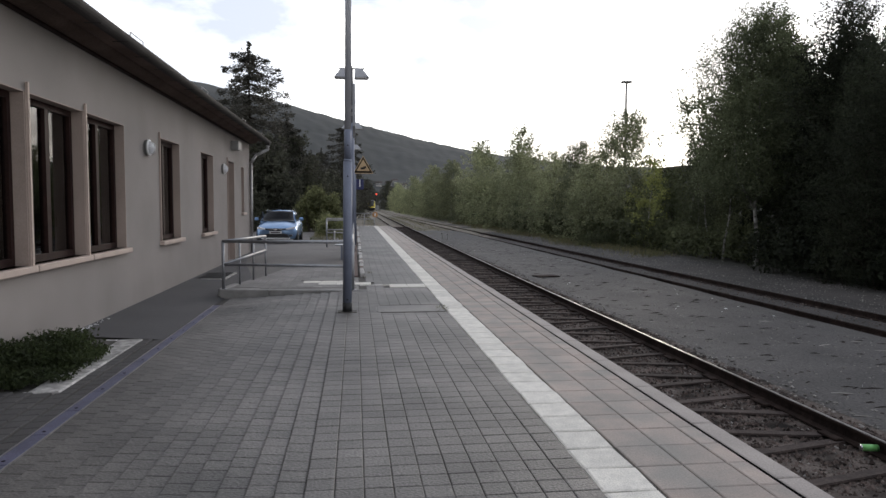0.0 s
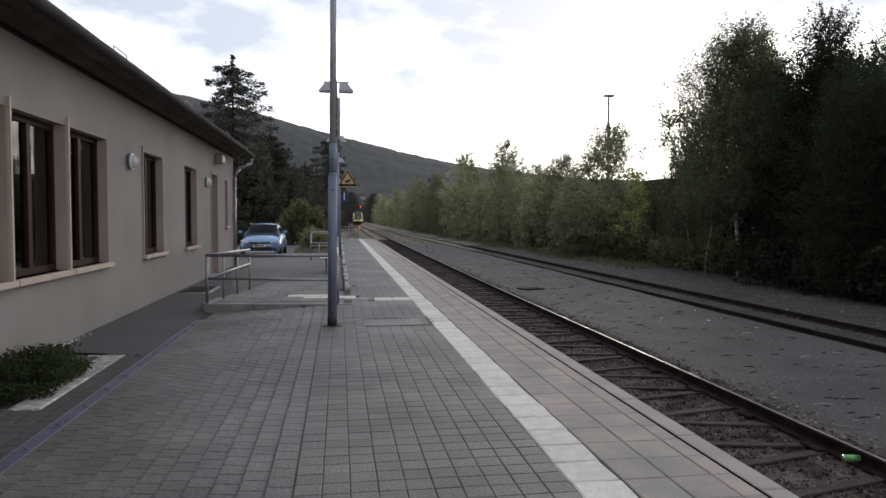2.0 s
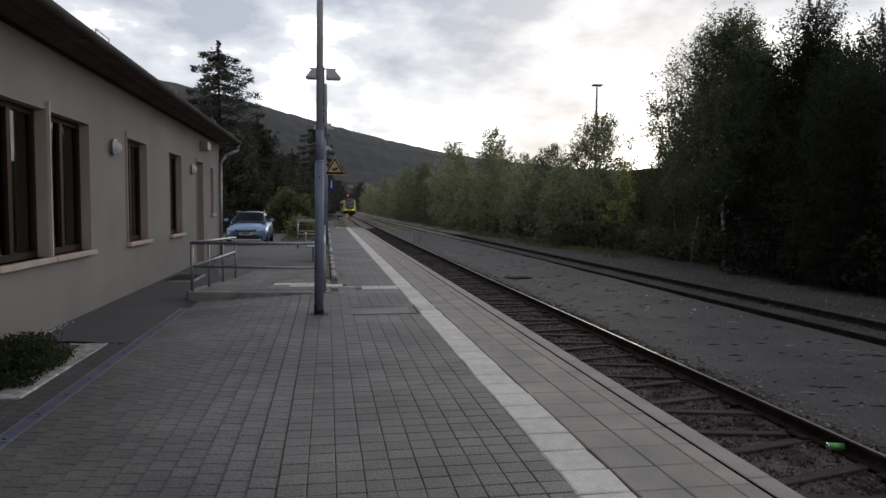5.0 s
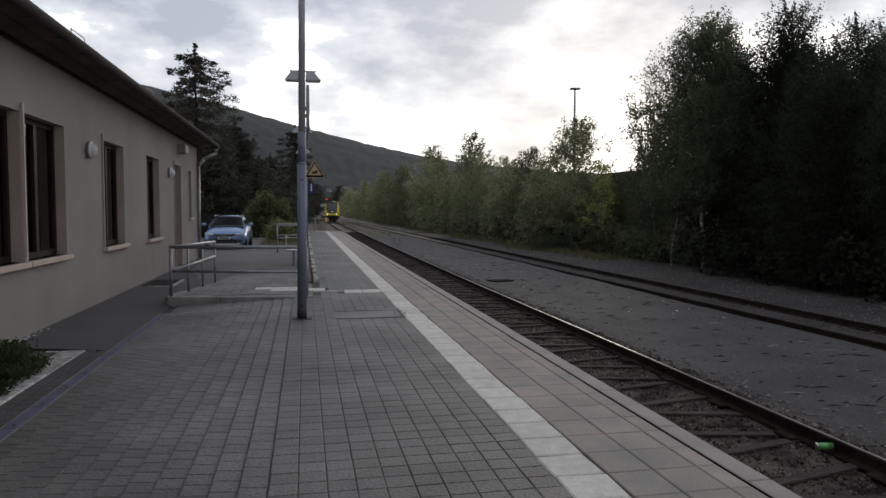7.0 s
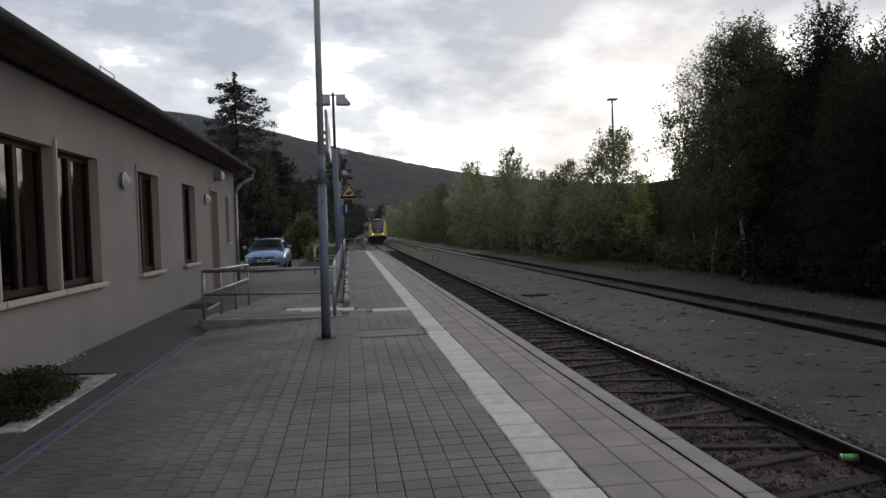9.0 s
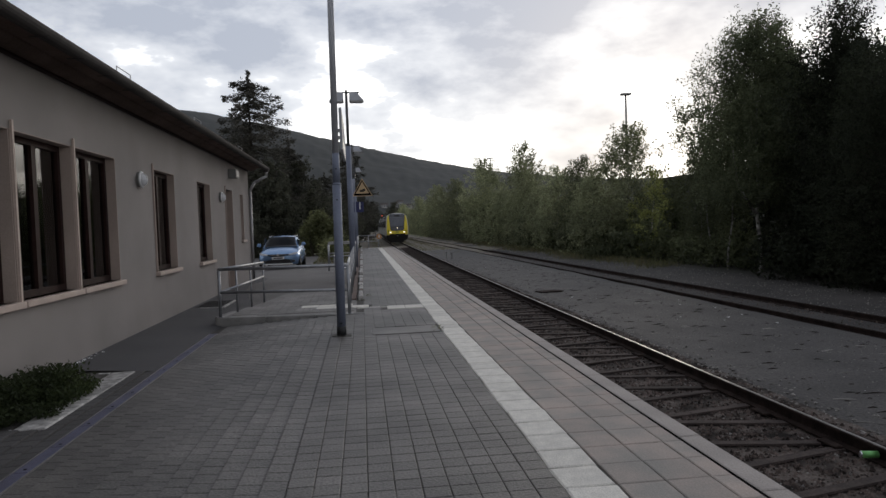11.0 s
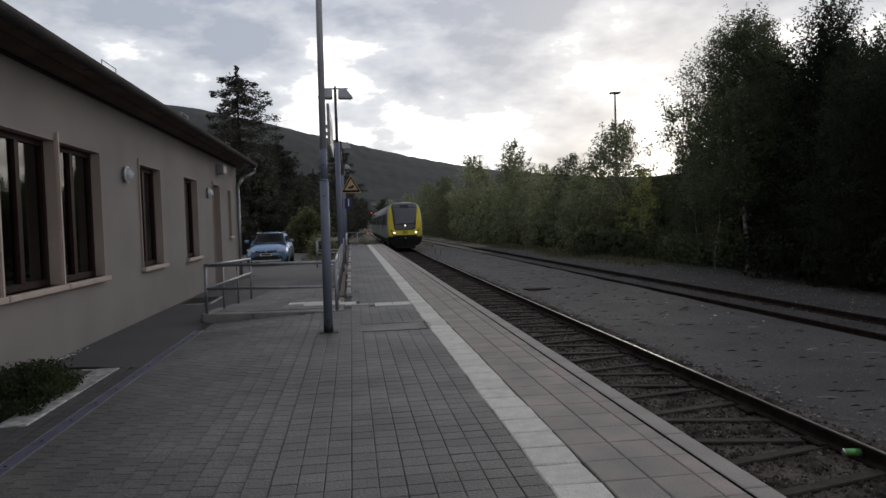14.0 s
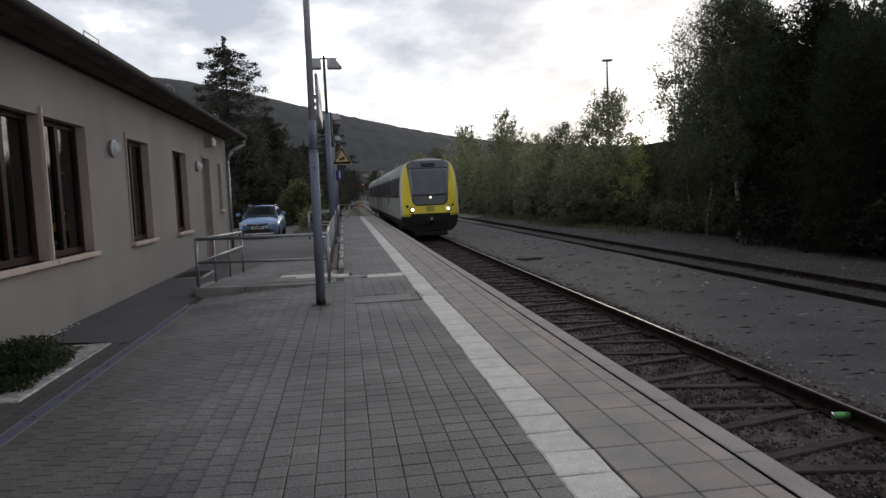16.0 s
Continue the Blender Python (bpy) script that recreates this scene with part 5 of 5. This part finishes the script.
for p, x, y, s in ((row_a, 15.5, 50.5, .85), (row_a, 15.0, 55.6, .79), (row_b, 14.6, 60.5, .92), (row_a, 15.0, 66.6, .95), (row_b, 14.3, 73.5, 1.05), (row_a, 14.5, 85.6, 1.19), (row_b, 14.0, 94.0, 1.12),
                   (row_a, 13.5, 108.0, 1.08), (row_b, 13.3, 120.0, 1.22), (row_a, 13.2, 132.0, 1.18), (row_b, 13.0, 148.0, 1.2), (row_a, 12.9, 166.0, 1.1), (row_b, 12.8, 188.0, 1.25), (row_b, 12.5, 212.0, 1.28), (row_a, 13.5, 240.0, 1.15), (row_b, 14.5, 275.0, 1.5), (row_b, 16.0, 315.0, 1.7),
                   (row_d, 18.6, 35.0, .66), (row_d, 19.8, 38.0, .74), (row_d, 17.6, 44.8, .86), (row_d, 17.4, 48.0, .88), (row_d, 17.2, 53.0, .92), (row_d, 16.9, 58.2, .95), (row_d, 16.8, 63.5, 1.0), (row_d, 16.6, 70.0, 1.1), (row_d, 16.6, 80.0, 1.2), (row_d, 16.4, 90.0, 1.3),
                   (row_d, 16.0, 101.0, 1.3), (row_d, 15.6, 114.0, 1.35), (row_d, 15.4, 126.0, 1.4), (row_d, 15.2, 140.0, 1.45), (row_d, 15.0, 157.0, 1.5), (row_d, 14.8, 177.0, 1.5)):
    put(p, x, y, -.92, s, rnd.uniform(0, 360), rnd.uniform(.97, 1.04))


def conifer(name, label, h, r, seed):
    rg = np.random.default_rng(seed)
    t = thing(name, 0, 0, 0, label, "tree", "dark trees behind the yard")
    bm = bmesh.new()
    tube(bm, (0, 0, -.3), (0, 0, h * .6), .22, .10, 8), tube(bm, (0, 0, h * .6), (.1, 0, h), .10, .02, 6)
    centres, spreads = [(0, 0, h), (.05, 0, h - .35), (0, 0, h - .7)], [.07, .10, .14]
    z = h - .9
    while z > .5:
        f = 1 - z / h
        n = 5 + int(5 * min(1, f * 1.6))
        turn = rg.uniform(0, 6.283)
        for k in range(n):
            reach = r * (f ** .46) * rg.uniform(.55, 1.25)
            a = turn + 6.283 * k / n + rg.normal(0, .15)
            zz = z + rg.normal(0, .12)
            tip = Vector((reach * math.cos(a), reach * math.sin(a), zz - .16 * reach))
            tube(bm, (0, 0, zz + .15), tip, .04, .01, 5, False)
            for q in (.2, .4, .6, .8, .95, 1.06):
                centres.append((tip.x * q, tip.y * q, zz - .24 * reach * q * q + .10 * reach * q ** 6 - .05))
                spreads.append(.09 + .08 * (1 - q) + .04 * reach * (1 - abs(q - .6)) * min(1, .4 + f))
        z -= .74 + .2 * f
    part("trunk", bm, M["bark"], t, "dark straight trunk with whorled limbs", True)
    c = new("crown", leaf_mesh("crown", centres, spreads, 44, .12, M["needle"], seed + 7, .30, .38, True))
    c.parent = t
    return t


spruce = conifer("spruce_tree", "tall dark spruce with drooping ragged branches", 13.9, 4.6, 31)
spruce.matrix_basis = pose(-8.9, 51.5, -.3, 0, 0, 180) @ Matrix.Scale(.97, 4)
for x, y, s, a, sz in ((-6.3, 53.0, .60, 10, 1), (-7.6, 48.5, .5, 300, 1), (-12.8, 49.0, .66, 100, 1), (-6.8, 57.0, .62, 60, 1.1), (-4.9, 75.0, .56, 200, 1.05), (-2.6, 92.0, .95, 20, 1.0), (-10.8, 56.0, .74, 160, 1), (-5.2, 62.0, .5, 260, 1.0), (-16.5, 55, .85, 33, 1)):
    put(spruce, x, y, -.4, s, a, sz)
dark = broad_tree("broadleaf_tree", "dark rounded tree beyond the yard", 7.8, 3.4, .1, 33, M["bark"], M["leaf_yard"], 300, 36, .15, .5, False, .2, 0, .12)
dark.matrix_basis = pose(-7.4, 48.0, -.3) @ Matrix.Scale(.78, 4)
for x, y, s, a in ((-5.9, 52.5, 1.08, 60), (-7.6, 51.0, 1.0, 130), (-5.6, 51.0, .8, 300), (-8.6, 45.5, .62, 250), (-11.5, 46.5, .8, 40), (-4.4, 58.0, .72, 120), (-9.0, 62.0, 1.05, 200), (-3.6, 70.0, .8, 220), (-15.0, 47.0, .9, 20), (-3.2, 84.0, .8, 200), (-2.4, 110.0, 1.0, 100), (-3.6, 130.0, 1.3, 30), (-6, 150, 1.5, 10), (-20, 52, 1.0, 77), (-25, 50, 1.0, 177),
                   (-4.5, 180.0, 1.5, 80), (0.0, 230.0, 1.6, 50), (-8.0, 210.0, 1.7, 10), (14.0, 330.0, 2.0, 90), (4.0, 350.0, 2.2, 10)):
    put(dark, x, y, -.5, s, a)


def hedge(name, label, x0, x1, y0, y1, h, n, leaf, seed, size=.09, z0=-.3):
    rg = np.random.default_rng(seed)
    c, s = [], []
    for k in range(n):
        u, v, q = rg.random(), rg.random(), rg.random() ** .6
        top = h * (.62 + .38 * math.sin(math.pi * u) ** .5 + .12 * math.sin(u * 11 + seed))
        c.append((x0 + (x1 - x0) * u, y0 + (y1 - y0) * v, z0 + top * q)), s.append(.17)
    t = thing(name, 0, 0, 0, label, "shrub")
    new("foliage", leaf_mesh("foliage", c, s, 30, size, leaf, seed)).parent = t
    bm = bmesh.new()
    for p in c[::4]:
        tube(bm, (p[0] * .8 + (x0 + x1) * .1, p[1], z0 - .05), p, .014, .005, 4, False)
    tagged(part("stems", bm, M["bark"], t), "thin dark stems", "", "", "stuff")
    return t


hedge("shrub", "rounded pale green shrub beyond the parked car", -5.0, -2.5, 44, 46, 2.75, 300, M["leaf_bush"], 41)
hedge("shrub", "low yellowish shrub beside the yard", -3.4, -2.2, 38, 41, 1.2, 90, M["leaf_bush"], 42, .08)
hedge("shrub", "low rough bush under the birches", 12.6, 15.0, 40, 43, .8, 140, M["leaf_mid"], 43, .06, -.95)
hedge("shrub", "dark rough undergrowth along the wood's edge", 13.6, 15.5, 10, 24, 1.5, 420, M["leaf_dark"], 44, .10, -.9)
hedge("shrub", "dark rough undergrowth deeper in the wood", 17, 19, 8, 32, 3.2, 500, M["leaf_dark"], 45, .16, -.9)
# undergrowth uses the darkened leaf, so shade at the trees' foot is colour
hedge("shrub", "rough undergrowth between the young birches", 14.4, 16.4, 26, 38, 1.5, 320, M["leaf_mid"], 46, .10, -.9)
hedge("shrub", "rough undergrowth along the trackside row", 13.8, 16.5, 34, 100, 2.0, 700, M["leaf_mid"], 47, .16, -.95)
hedge("shrub", "scrub behind the platform end", -3.6, -1.7, 54, 90, 1.6, 300, M["leaf_dark"], 48, .14, -.95)


def grass(name, label, count, spot, lo, hi, seed):
    rg = np.random.default_rng(seed)
    c = np.array([spot(rg) for _ in range(count)])
    a = rg.uniform(0, 6.28, count)
    h = rg.uniform(lo, hi, count)
    side = np.stack([np.cos(a), np.sin(a), 0 * a], 1) * .012
    tip = np.stack([rg.normal(0, .35, count) * h, rg.normal(0, .35, count) * h, h], 1)
    v = np.stack([c - side, c + side, c + tip], 1).reshape(-1, 3)
    me = bpy.data.meshes.new(name)
    me.from_pydata(v.tolist(), [], np.arange(3 * count).reshape(-1, 3).tolist())
    me.materials.append(M["grass"])
    tagged(new(name, me), label, "grass", "", "stuff")


def spot_grass(rg):
    y = 31 + 65 * rg.random()
    x = 13.3 + rg.normal(0, .7) + .5 * math.sin(y * .4)
    return x, y, verge_height(min(x, 15), y) - .01


grass("verge_grass", "dry tufts of grass along the trees' edge", 11000, spot_grass, .10, .38, 51)


def spot_grass2(rg):
    return rg.uniform(-3.6, -1.6), rg.uniform(33, 60), -.2


grass("yard_grass", "dry grass at the yard's edge", 5000, spot_grass2, .1, .3, 52)


def spot_grass3(rg):
    y = 53 + 90 * rg.random()
    x = rg.choice([4.6, 6.6, 11.8, 0.2]) + rg.normal(0, .5)
    return x + drift(y), y, -.95


grass("trackside_weeds", "brownish weeds between the far tracks", 9000, spot_grass3, .08, .28, 53)

# shed among the trees
shed = thing("shed", 23.5, 41.0, -.9, "dark flat-roofed shed among the trees", "shed")
part("wall", boxed(-5.2, 4.2, -2, 2, 0, 4.65), M["train_dark"], shed, "dark boarded wall")
part("roof", boxed(-5.5, 4.5, -2.3, 2.3, 4.65, 4.9), M["house_roof"], shed, "dark red-brown flat roof edge")

# ---- wooded hills and village ----
RIDGE = [(-75, 150), (-50, 170), (-27, 178), (-11.8, 151), (-5.05, 128), (0.5, 105), (5.05, 88), (9.6, 73), (12.2, 66), (20, 52), (35, 46), (60, 60), (80, 70)]


def ridge(az):
    for (a0, h0), (a1, h1) in zip(RIDGE, RIDGE[1:]):
        if a0 <= az <= a1:
            return h0 + (h1 - h0) * (az - a0) / (a1 - a0)
    return RIDGE[-1][1]


def hill_height(az, r):
    f = max(0.0, min(1.0, (r - 330) / 620))
    f = f * f * (3 - 2 * f)
    n = noise.noise((math.sin(radians(az)) * r * .006, math.cos(radians(az)) * r * .006, 2))
    return -2 + ridge(az) * f + 9 * n * f * (1 - f) * 2


bm = bmesh.new()
prev = None
for i in range(775):
    az = -75 + i * .2
    row = []
    for r in (320, 350, *range(380, 1000, 14), 1100):
        z = hill_height(az, r)
        if 400 < r < 1000:
            wx, wy = r * math.sin(radians(az)), r * math.cos(radians(az))
            z += min(1, (r - 400) / 150) * (1.2 * noise.noise((wx * .03, wy * .03, 0)) + 1.3 * noise.noise((wx * .13, wy * .11, 5)))
        row.append(bm.verts.new((-1.35 + r * math.sin(radians(az)), r * math.cos(radians(az)), z)))
    if prev:
        for k in range(len(row) - 1):
            bm.faces.new((prev[k], row[k], row[k + 1], prev[k + 1]))
    prev = row
structure("hill", bm, M["hill"], "long dark wooded ridge beyond the valley", "hill", True)

def house(x, y, w, d, h, rz):
    z = hill_height(math.degrees(math.atan2(x + 1.35, y)), math.hypot(x + 1.35, y))
    o = thing("village_house", x, y, z - 1, "pale far house with a dark red gabled roof", "house", "houses on the hillside", rz)
    part("wall", boxed(-w / 2, w / 2, -d / 2, d / 2, 0, h), M["house_wall"], o)
    part("roof", prism(bmesh.new(), [(-d / 2 - .5, h), (d / 2 + .5, h), (0, h + d * .42)], "x", -w / 2 - .5, w / 2 + .5), M["house_roof"], o, "dark red roof")
    for k in range(3):
        for f in (1.4, 4.2):
            if f + 1.4 < h:
                part("window", boxed(-w / 2 + w * (k + .5) / 3 - .6, -w / 2 + w * (k + .5) / 3 + .6, -d / 2 - .05, -d / 2 + .05, f, f + 1.4), M["screen"], o)


for x, y, w, d, h, rz in ((19, 455, 4, 3.5, 3, 15), (24, 468, 4, 3.5, 3, -10), (28, 450, 4.5, 3.5, 3, 25), (22, 495, 4, 3.5, 3, 5), (32, 490, 4, 3.5, 3, -20), (27, 508, 3.5, 3.5, 3, 10), (15, 490, 4, 3.5, 3, 0)):
    house(x, y, w, d, h, rz)

# ---- paving, piece by piece ----
def paving(owner, name, cells, thick, gap, material, near, sway=.001):
    """Slabs from (x0, x1, y0, y1, z, tilt); those that near() picks are pieces of their own, the rest are joined."""
    shared, v, f = {}, [], []
    count = 0
    for x0, x1, y0, y1, z, tilt in cells:
        w, l = x1 - x0 - gap, y1 - y0 - gap
        cx, cy = (x0 + x1) / 2, (y0 + y1) / 2
        c = min(.012, gap * 1.1)
        if near(cx, cy) and count < 300:
            key = (round(w, 3), round(l, 3))
            if key not in shared:
                shared[key] = mesh_of(slab(w, l, thick, c), material)
            ob = new(name, shared[key])
            ob.parent = owner
            ob.matrix_basis = pose(cx + random.uniform(-1, 1) * sway, cy, z + random.uniform(-.0012, .0012), random.uniform(-.15, .15), tilt + random.uniform(-.15, .15), random.uniform(-1, 1) * sway * 180)
            count += 1
        else:
            n = len(v)
            jit = random.uniform(-.0012, .0012)
            t = math.tan(radians(tilt))
            for a, b, dz in ((w / 2, l / 2, -thick), (w / 2, l / 2, -c * .6), (w / 2 - c, l / 2 - c, 0)):
                for sx, sy in ((-1, -1), (1, -1), (1, 1), (-1, 1)):
                    v.append((cx + sx * a, cy + sy * b, z + jit + dz - sx * a * t))
            for k in range(4):
                f.append((n + k, n + (k + 1) % 4, n + 4 + (k + 1) % 4, n + 4 + k))
                f.append((n + 4 + k, n + 4 + (k + 1) % 4, n + 8 + (k + 1) % 4, n + 8 + k))
            f.append((n + 8, n + 9, n + 10, n + 11))
    if v:
        me = bpy.data.meshes.new(name + "_field")
        me.from_pydata(v, [], f)
        me.materials.append(material)
        ob = new(name + "_field", me)
        ob.parent = owner
        tagged(ob, "", "", "", "stuff")


def slab(w, l, t, c):
    bm = bmesh.new()
    rings = [[bm.verts.new((sx * a, sy * b, z)) for sx, sy in ((-1, -1), (1, -1), (1, 1), (-1, 1))] for a, b, z in ((w / 2, l / 2, -t), (w / 2, l / 2, -c * .6), (w / 2 - c, l / 2 - c, 0))]
    for r, q in zip(rings, rings[1:]):
        for k in range(4):
            bm.faces.new((r[k], r[(k + 1) % 4], q[(k + 1) % 4], q[k]))
    bm.faces.new(rings[-1])
    return bm


random.seed(9)
P = 0.165
white = [(0.0, .334, y0, y0 + .35, 0.002, 0) for y0 in [2.62 - .35 * 25 + .35 * i for i in range(165)] if y0 < 51.8]
pink = [(a, b, y0, y0 + .35, 0.0, 0) for y0 in [2.62 - .35 * 25 + .35 * i for i in range(165)] if y0 < 51.8 for a, b in ((.334, .63), (.63, .92), (.92, 1.06))]
stone = [(1.072, EDGE, y0, y0 + 1.05, 0.0, 0) for y0 in [-5 + 1.05 * i for i in range(54)] if y0 < 51.5]
cross_white = [(-2.42 + .35 * i, -2.07 + .35 * i, 13.05, 13.42, .004, 0) for i in range(3)] + [(-2.1 + .35 * i, -1.75 + .35 * i, 12.68, 13.05, .004, 0) for i in range(3)]
cross_white += [(-1.05 + .35 * i, -.70 + .35 * i, 12.52, 12.60, .003, 0) for i in range(1)] + [(-.70, -.35, 12.15, 12.68, .003, 0), (-.35, 0.0, 12.15, 12.68, .003, 0)]
cross_white += [(-1.28, -1.05, 12.52, 12.60, .003, 0)] + [(-.7 + .35 * i, -.35 + .35 * i, 51.2, 51.75, .003, 0) for i in range(2)]
grey = []
n_col = 29
for i in range(n_col):
    x1 = -i * P if i < 22 else -3.768 - (i - 22) * P
    x0 = x1 - P
    cx = (x0 + x1) / 2
    tilt = 0 if cx > -1.6 else (-math.degrees(math.atan(.15 / 2.15)) if cx > -3.75 else math.degrees(math.atan(.07 / 1.25)))
    y = -6.27
    while y < 52:
        lim = 51.9 if x0 > -1.2 else 11.56 + .16 * max(0, -1.12 - cx) - P * 1.1
        if y > lim:
            break
        inside_plate = -1.04 < cx < -.02 and 8.98 < y + P / 2 < 9.66
        in_bed = (cx < -4.02 and y > 5.25) or (cx < -3.77 and y > 7.9)
        cross = any(a - .1 < cx < b and c - .1 < y + P / 2 < d for a, b, c, d, _, _ in cross_white if d - c > .1)
        if not (inside_plate or in_bed or cross):
            grey.append((x0, x1, y, y + P, forecourt(cx, y), -tilt))
        y += P
court_near = lambda x, y: 1.6 < y < 4.1 and -2.4 < x < 0
paving(plat, "white_slab", white, .06, .018, M["white_slab"], lambda x, y: y < 40, .009)
paving(plat, "platform_slab", pink, .06, .007, M["pink"], lambda x, y: y < 34)
paving(plat, "edge_slab", stone, .14, .010, M["edge_stone"], lambda x, y: True)
paving(plat, "marking_slab", cross_white, .05, .008, M["white_slab"], lambda x, y: True)
paving(court, "paver", [c for c in grey if c[1] > -3.7 and c[2] < 11], .07, .0048, M["paver"], court_near, .0012)
paving(court, "paver", [c for c in grey if c[1] > -3.7 and c[2] >= 11], .07, .0025, M["paver"], lambda x, y: False)
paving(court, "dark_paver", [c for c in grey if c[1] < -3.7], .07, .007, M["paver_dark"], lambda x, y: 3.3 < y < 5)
landing_cells = []
for j in range(26):
    y = 12.16 + j * P
    left = -3.76 + .45 * (y - 12.1) / 2.75 if y < 14.85 else -3.30 + .27 * (y - 14.85) / 1.75
    for i in range(14):
        x1 = -1.34 - i * P
        if x1 - P > left and y > 11.76 - .154 * (x1 + 1.30) + .12 and not any(a - P < x1 - P < b and c - P < y < d for a, b, c, d, _, _ in cross_white):
            landing_cells.append((x1 - P, x1, y, y + P, .006, 0))
paving(court, "landing_paver", landing_cells, .02, .005, M["landing"], lambda x, y: False)
part("edge_joint", boxed(1.0575, 1.0765, -5, 51.4, -.05, -.0015), M["tar"], plat, "dark sealed joint beside the edge stones")
plate = thing("inspection_plate", -.53, 9.32, 0.001, "flush grey metal inspection plate in the platform paving", "manhole cover")
part("cover", boxed(-.50, .50, -.34, .34, -.03, .003, bevel=.004), M["paver"], plate)
part("handle_slot", boxed(-.52, -.505, -.30, .12, .002, .008), M["concrete"], plate, "pale frame edge")
weeds_rg = random.Random(3)
bm = bmesh.new()
for k in range(70):
    cx, cy = weeds_rg.choice([(-.02, 9.45), (-.03, 9.2), (-1.15, 13.9), (-1.05, 15)])
    t = pose(cx + weeds_rg.gauss(0, .05), cy + weeds_rg.gauss(0, .09), .01, weeds_rg.uniform(-60, 60), weeds_rg.uniform(-60, 60), weeds_rg.uniform(0, 360))
    bm.faces.new([bm.verts.new(t @ Vector(p)) for p in ((-.005, 0, 0), (.005, 0, 0), (0, 0, .035))])
me = bpy.data.meshes.new("joint_weeds")
bm.to_mesh(me), bm.free()
me.materials.append(M["grass"])
tagged(new("joint_weeds", me), "small dry weeds in the paving joints", "weeds", "", "stuff")


def motions():
    rows = []
    for t, y in ((0, 243), (1, 222.5), (2, 203.5), (3, 186), (4, 170), (5, 156), (6, 143), (7, 131.5), (8, 120.5), (9, 109.6), (10, 98.7), (11, 87.7), (12, 76.6), (13, 65.5), (14, 54.4), (15, 43.2), (16, 32.0)):
        rows.append((t, pose(TRACK + drift(y + 12), y, RAIL_Z, 0, 0, -0.315)))
    walk(train, rows)


motions()
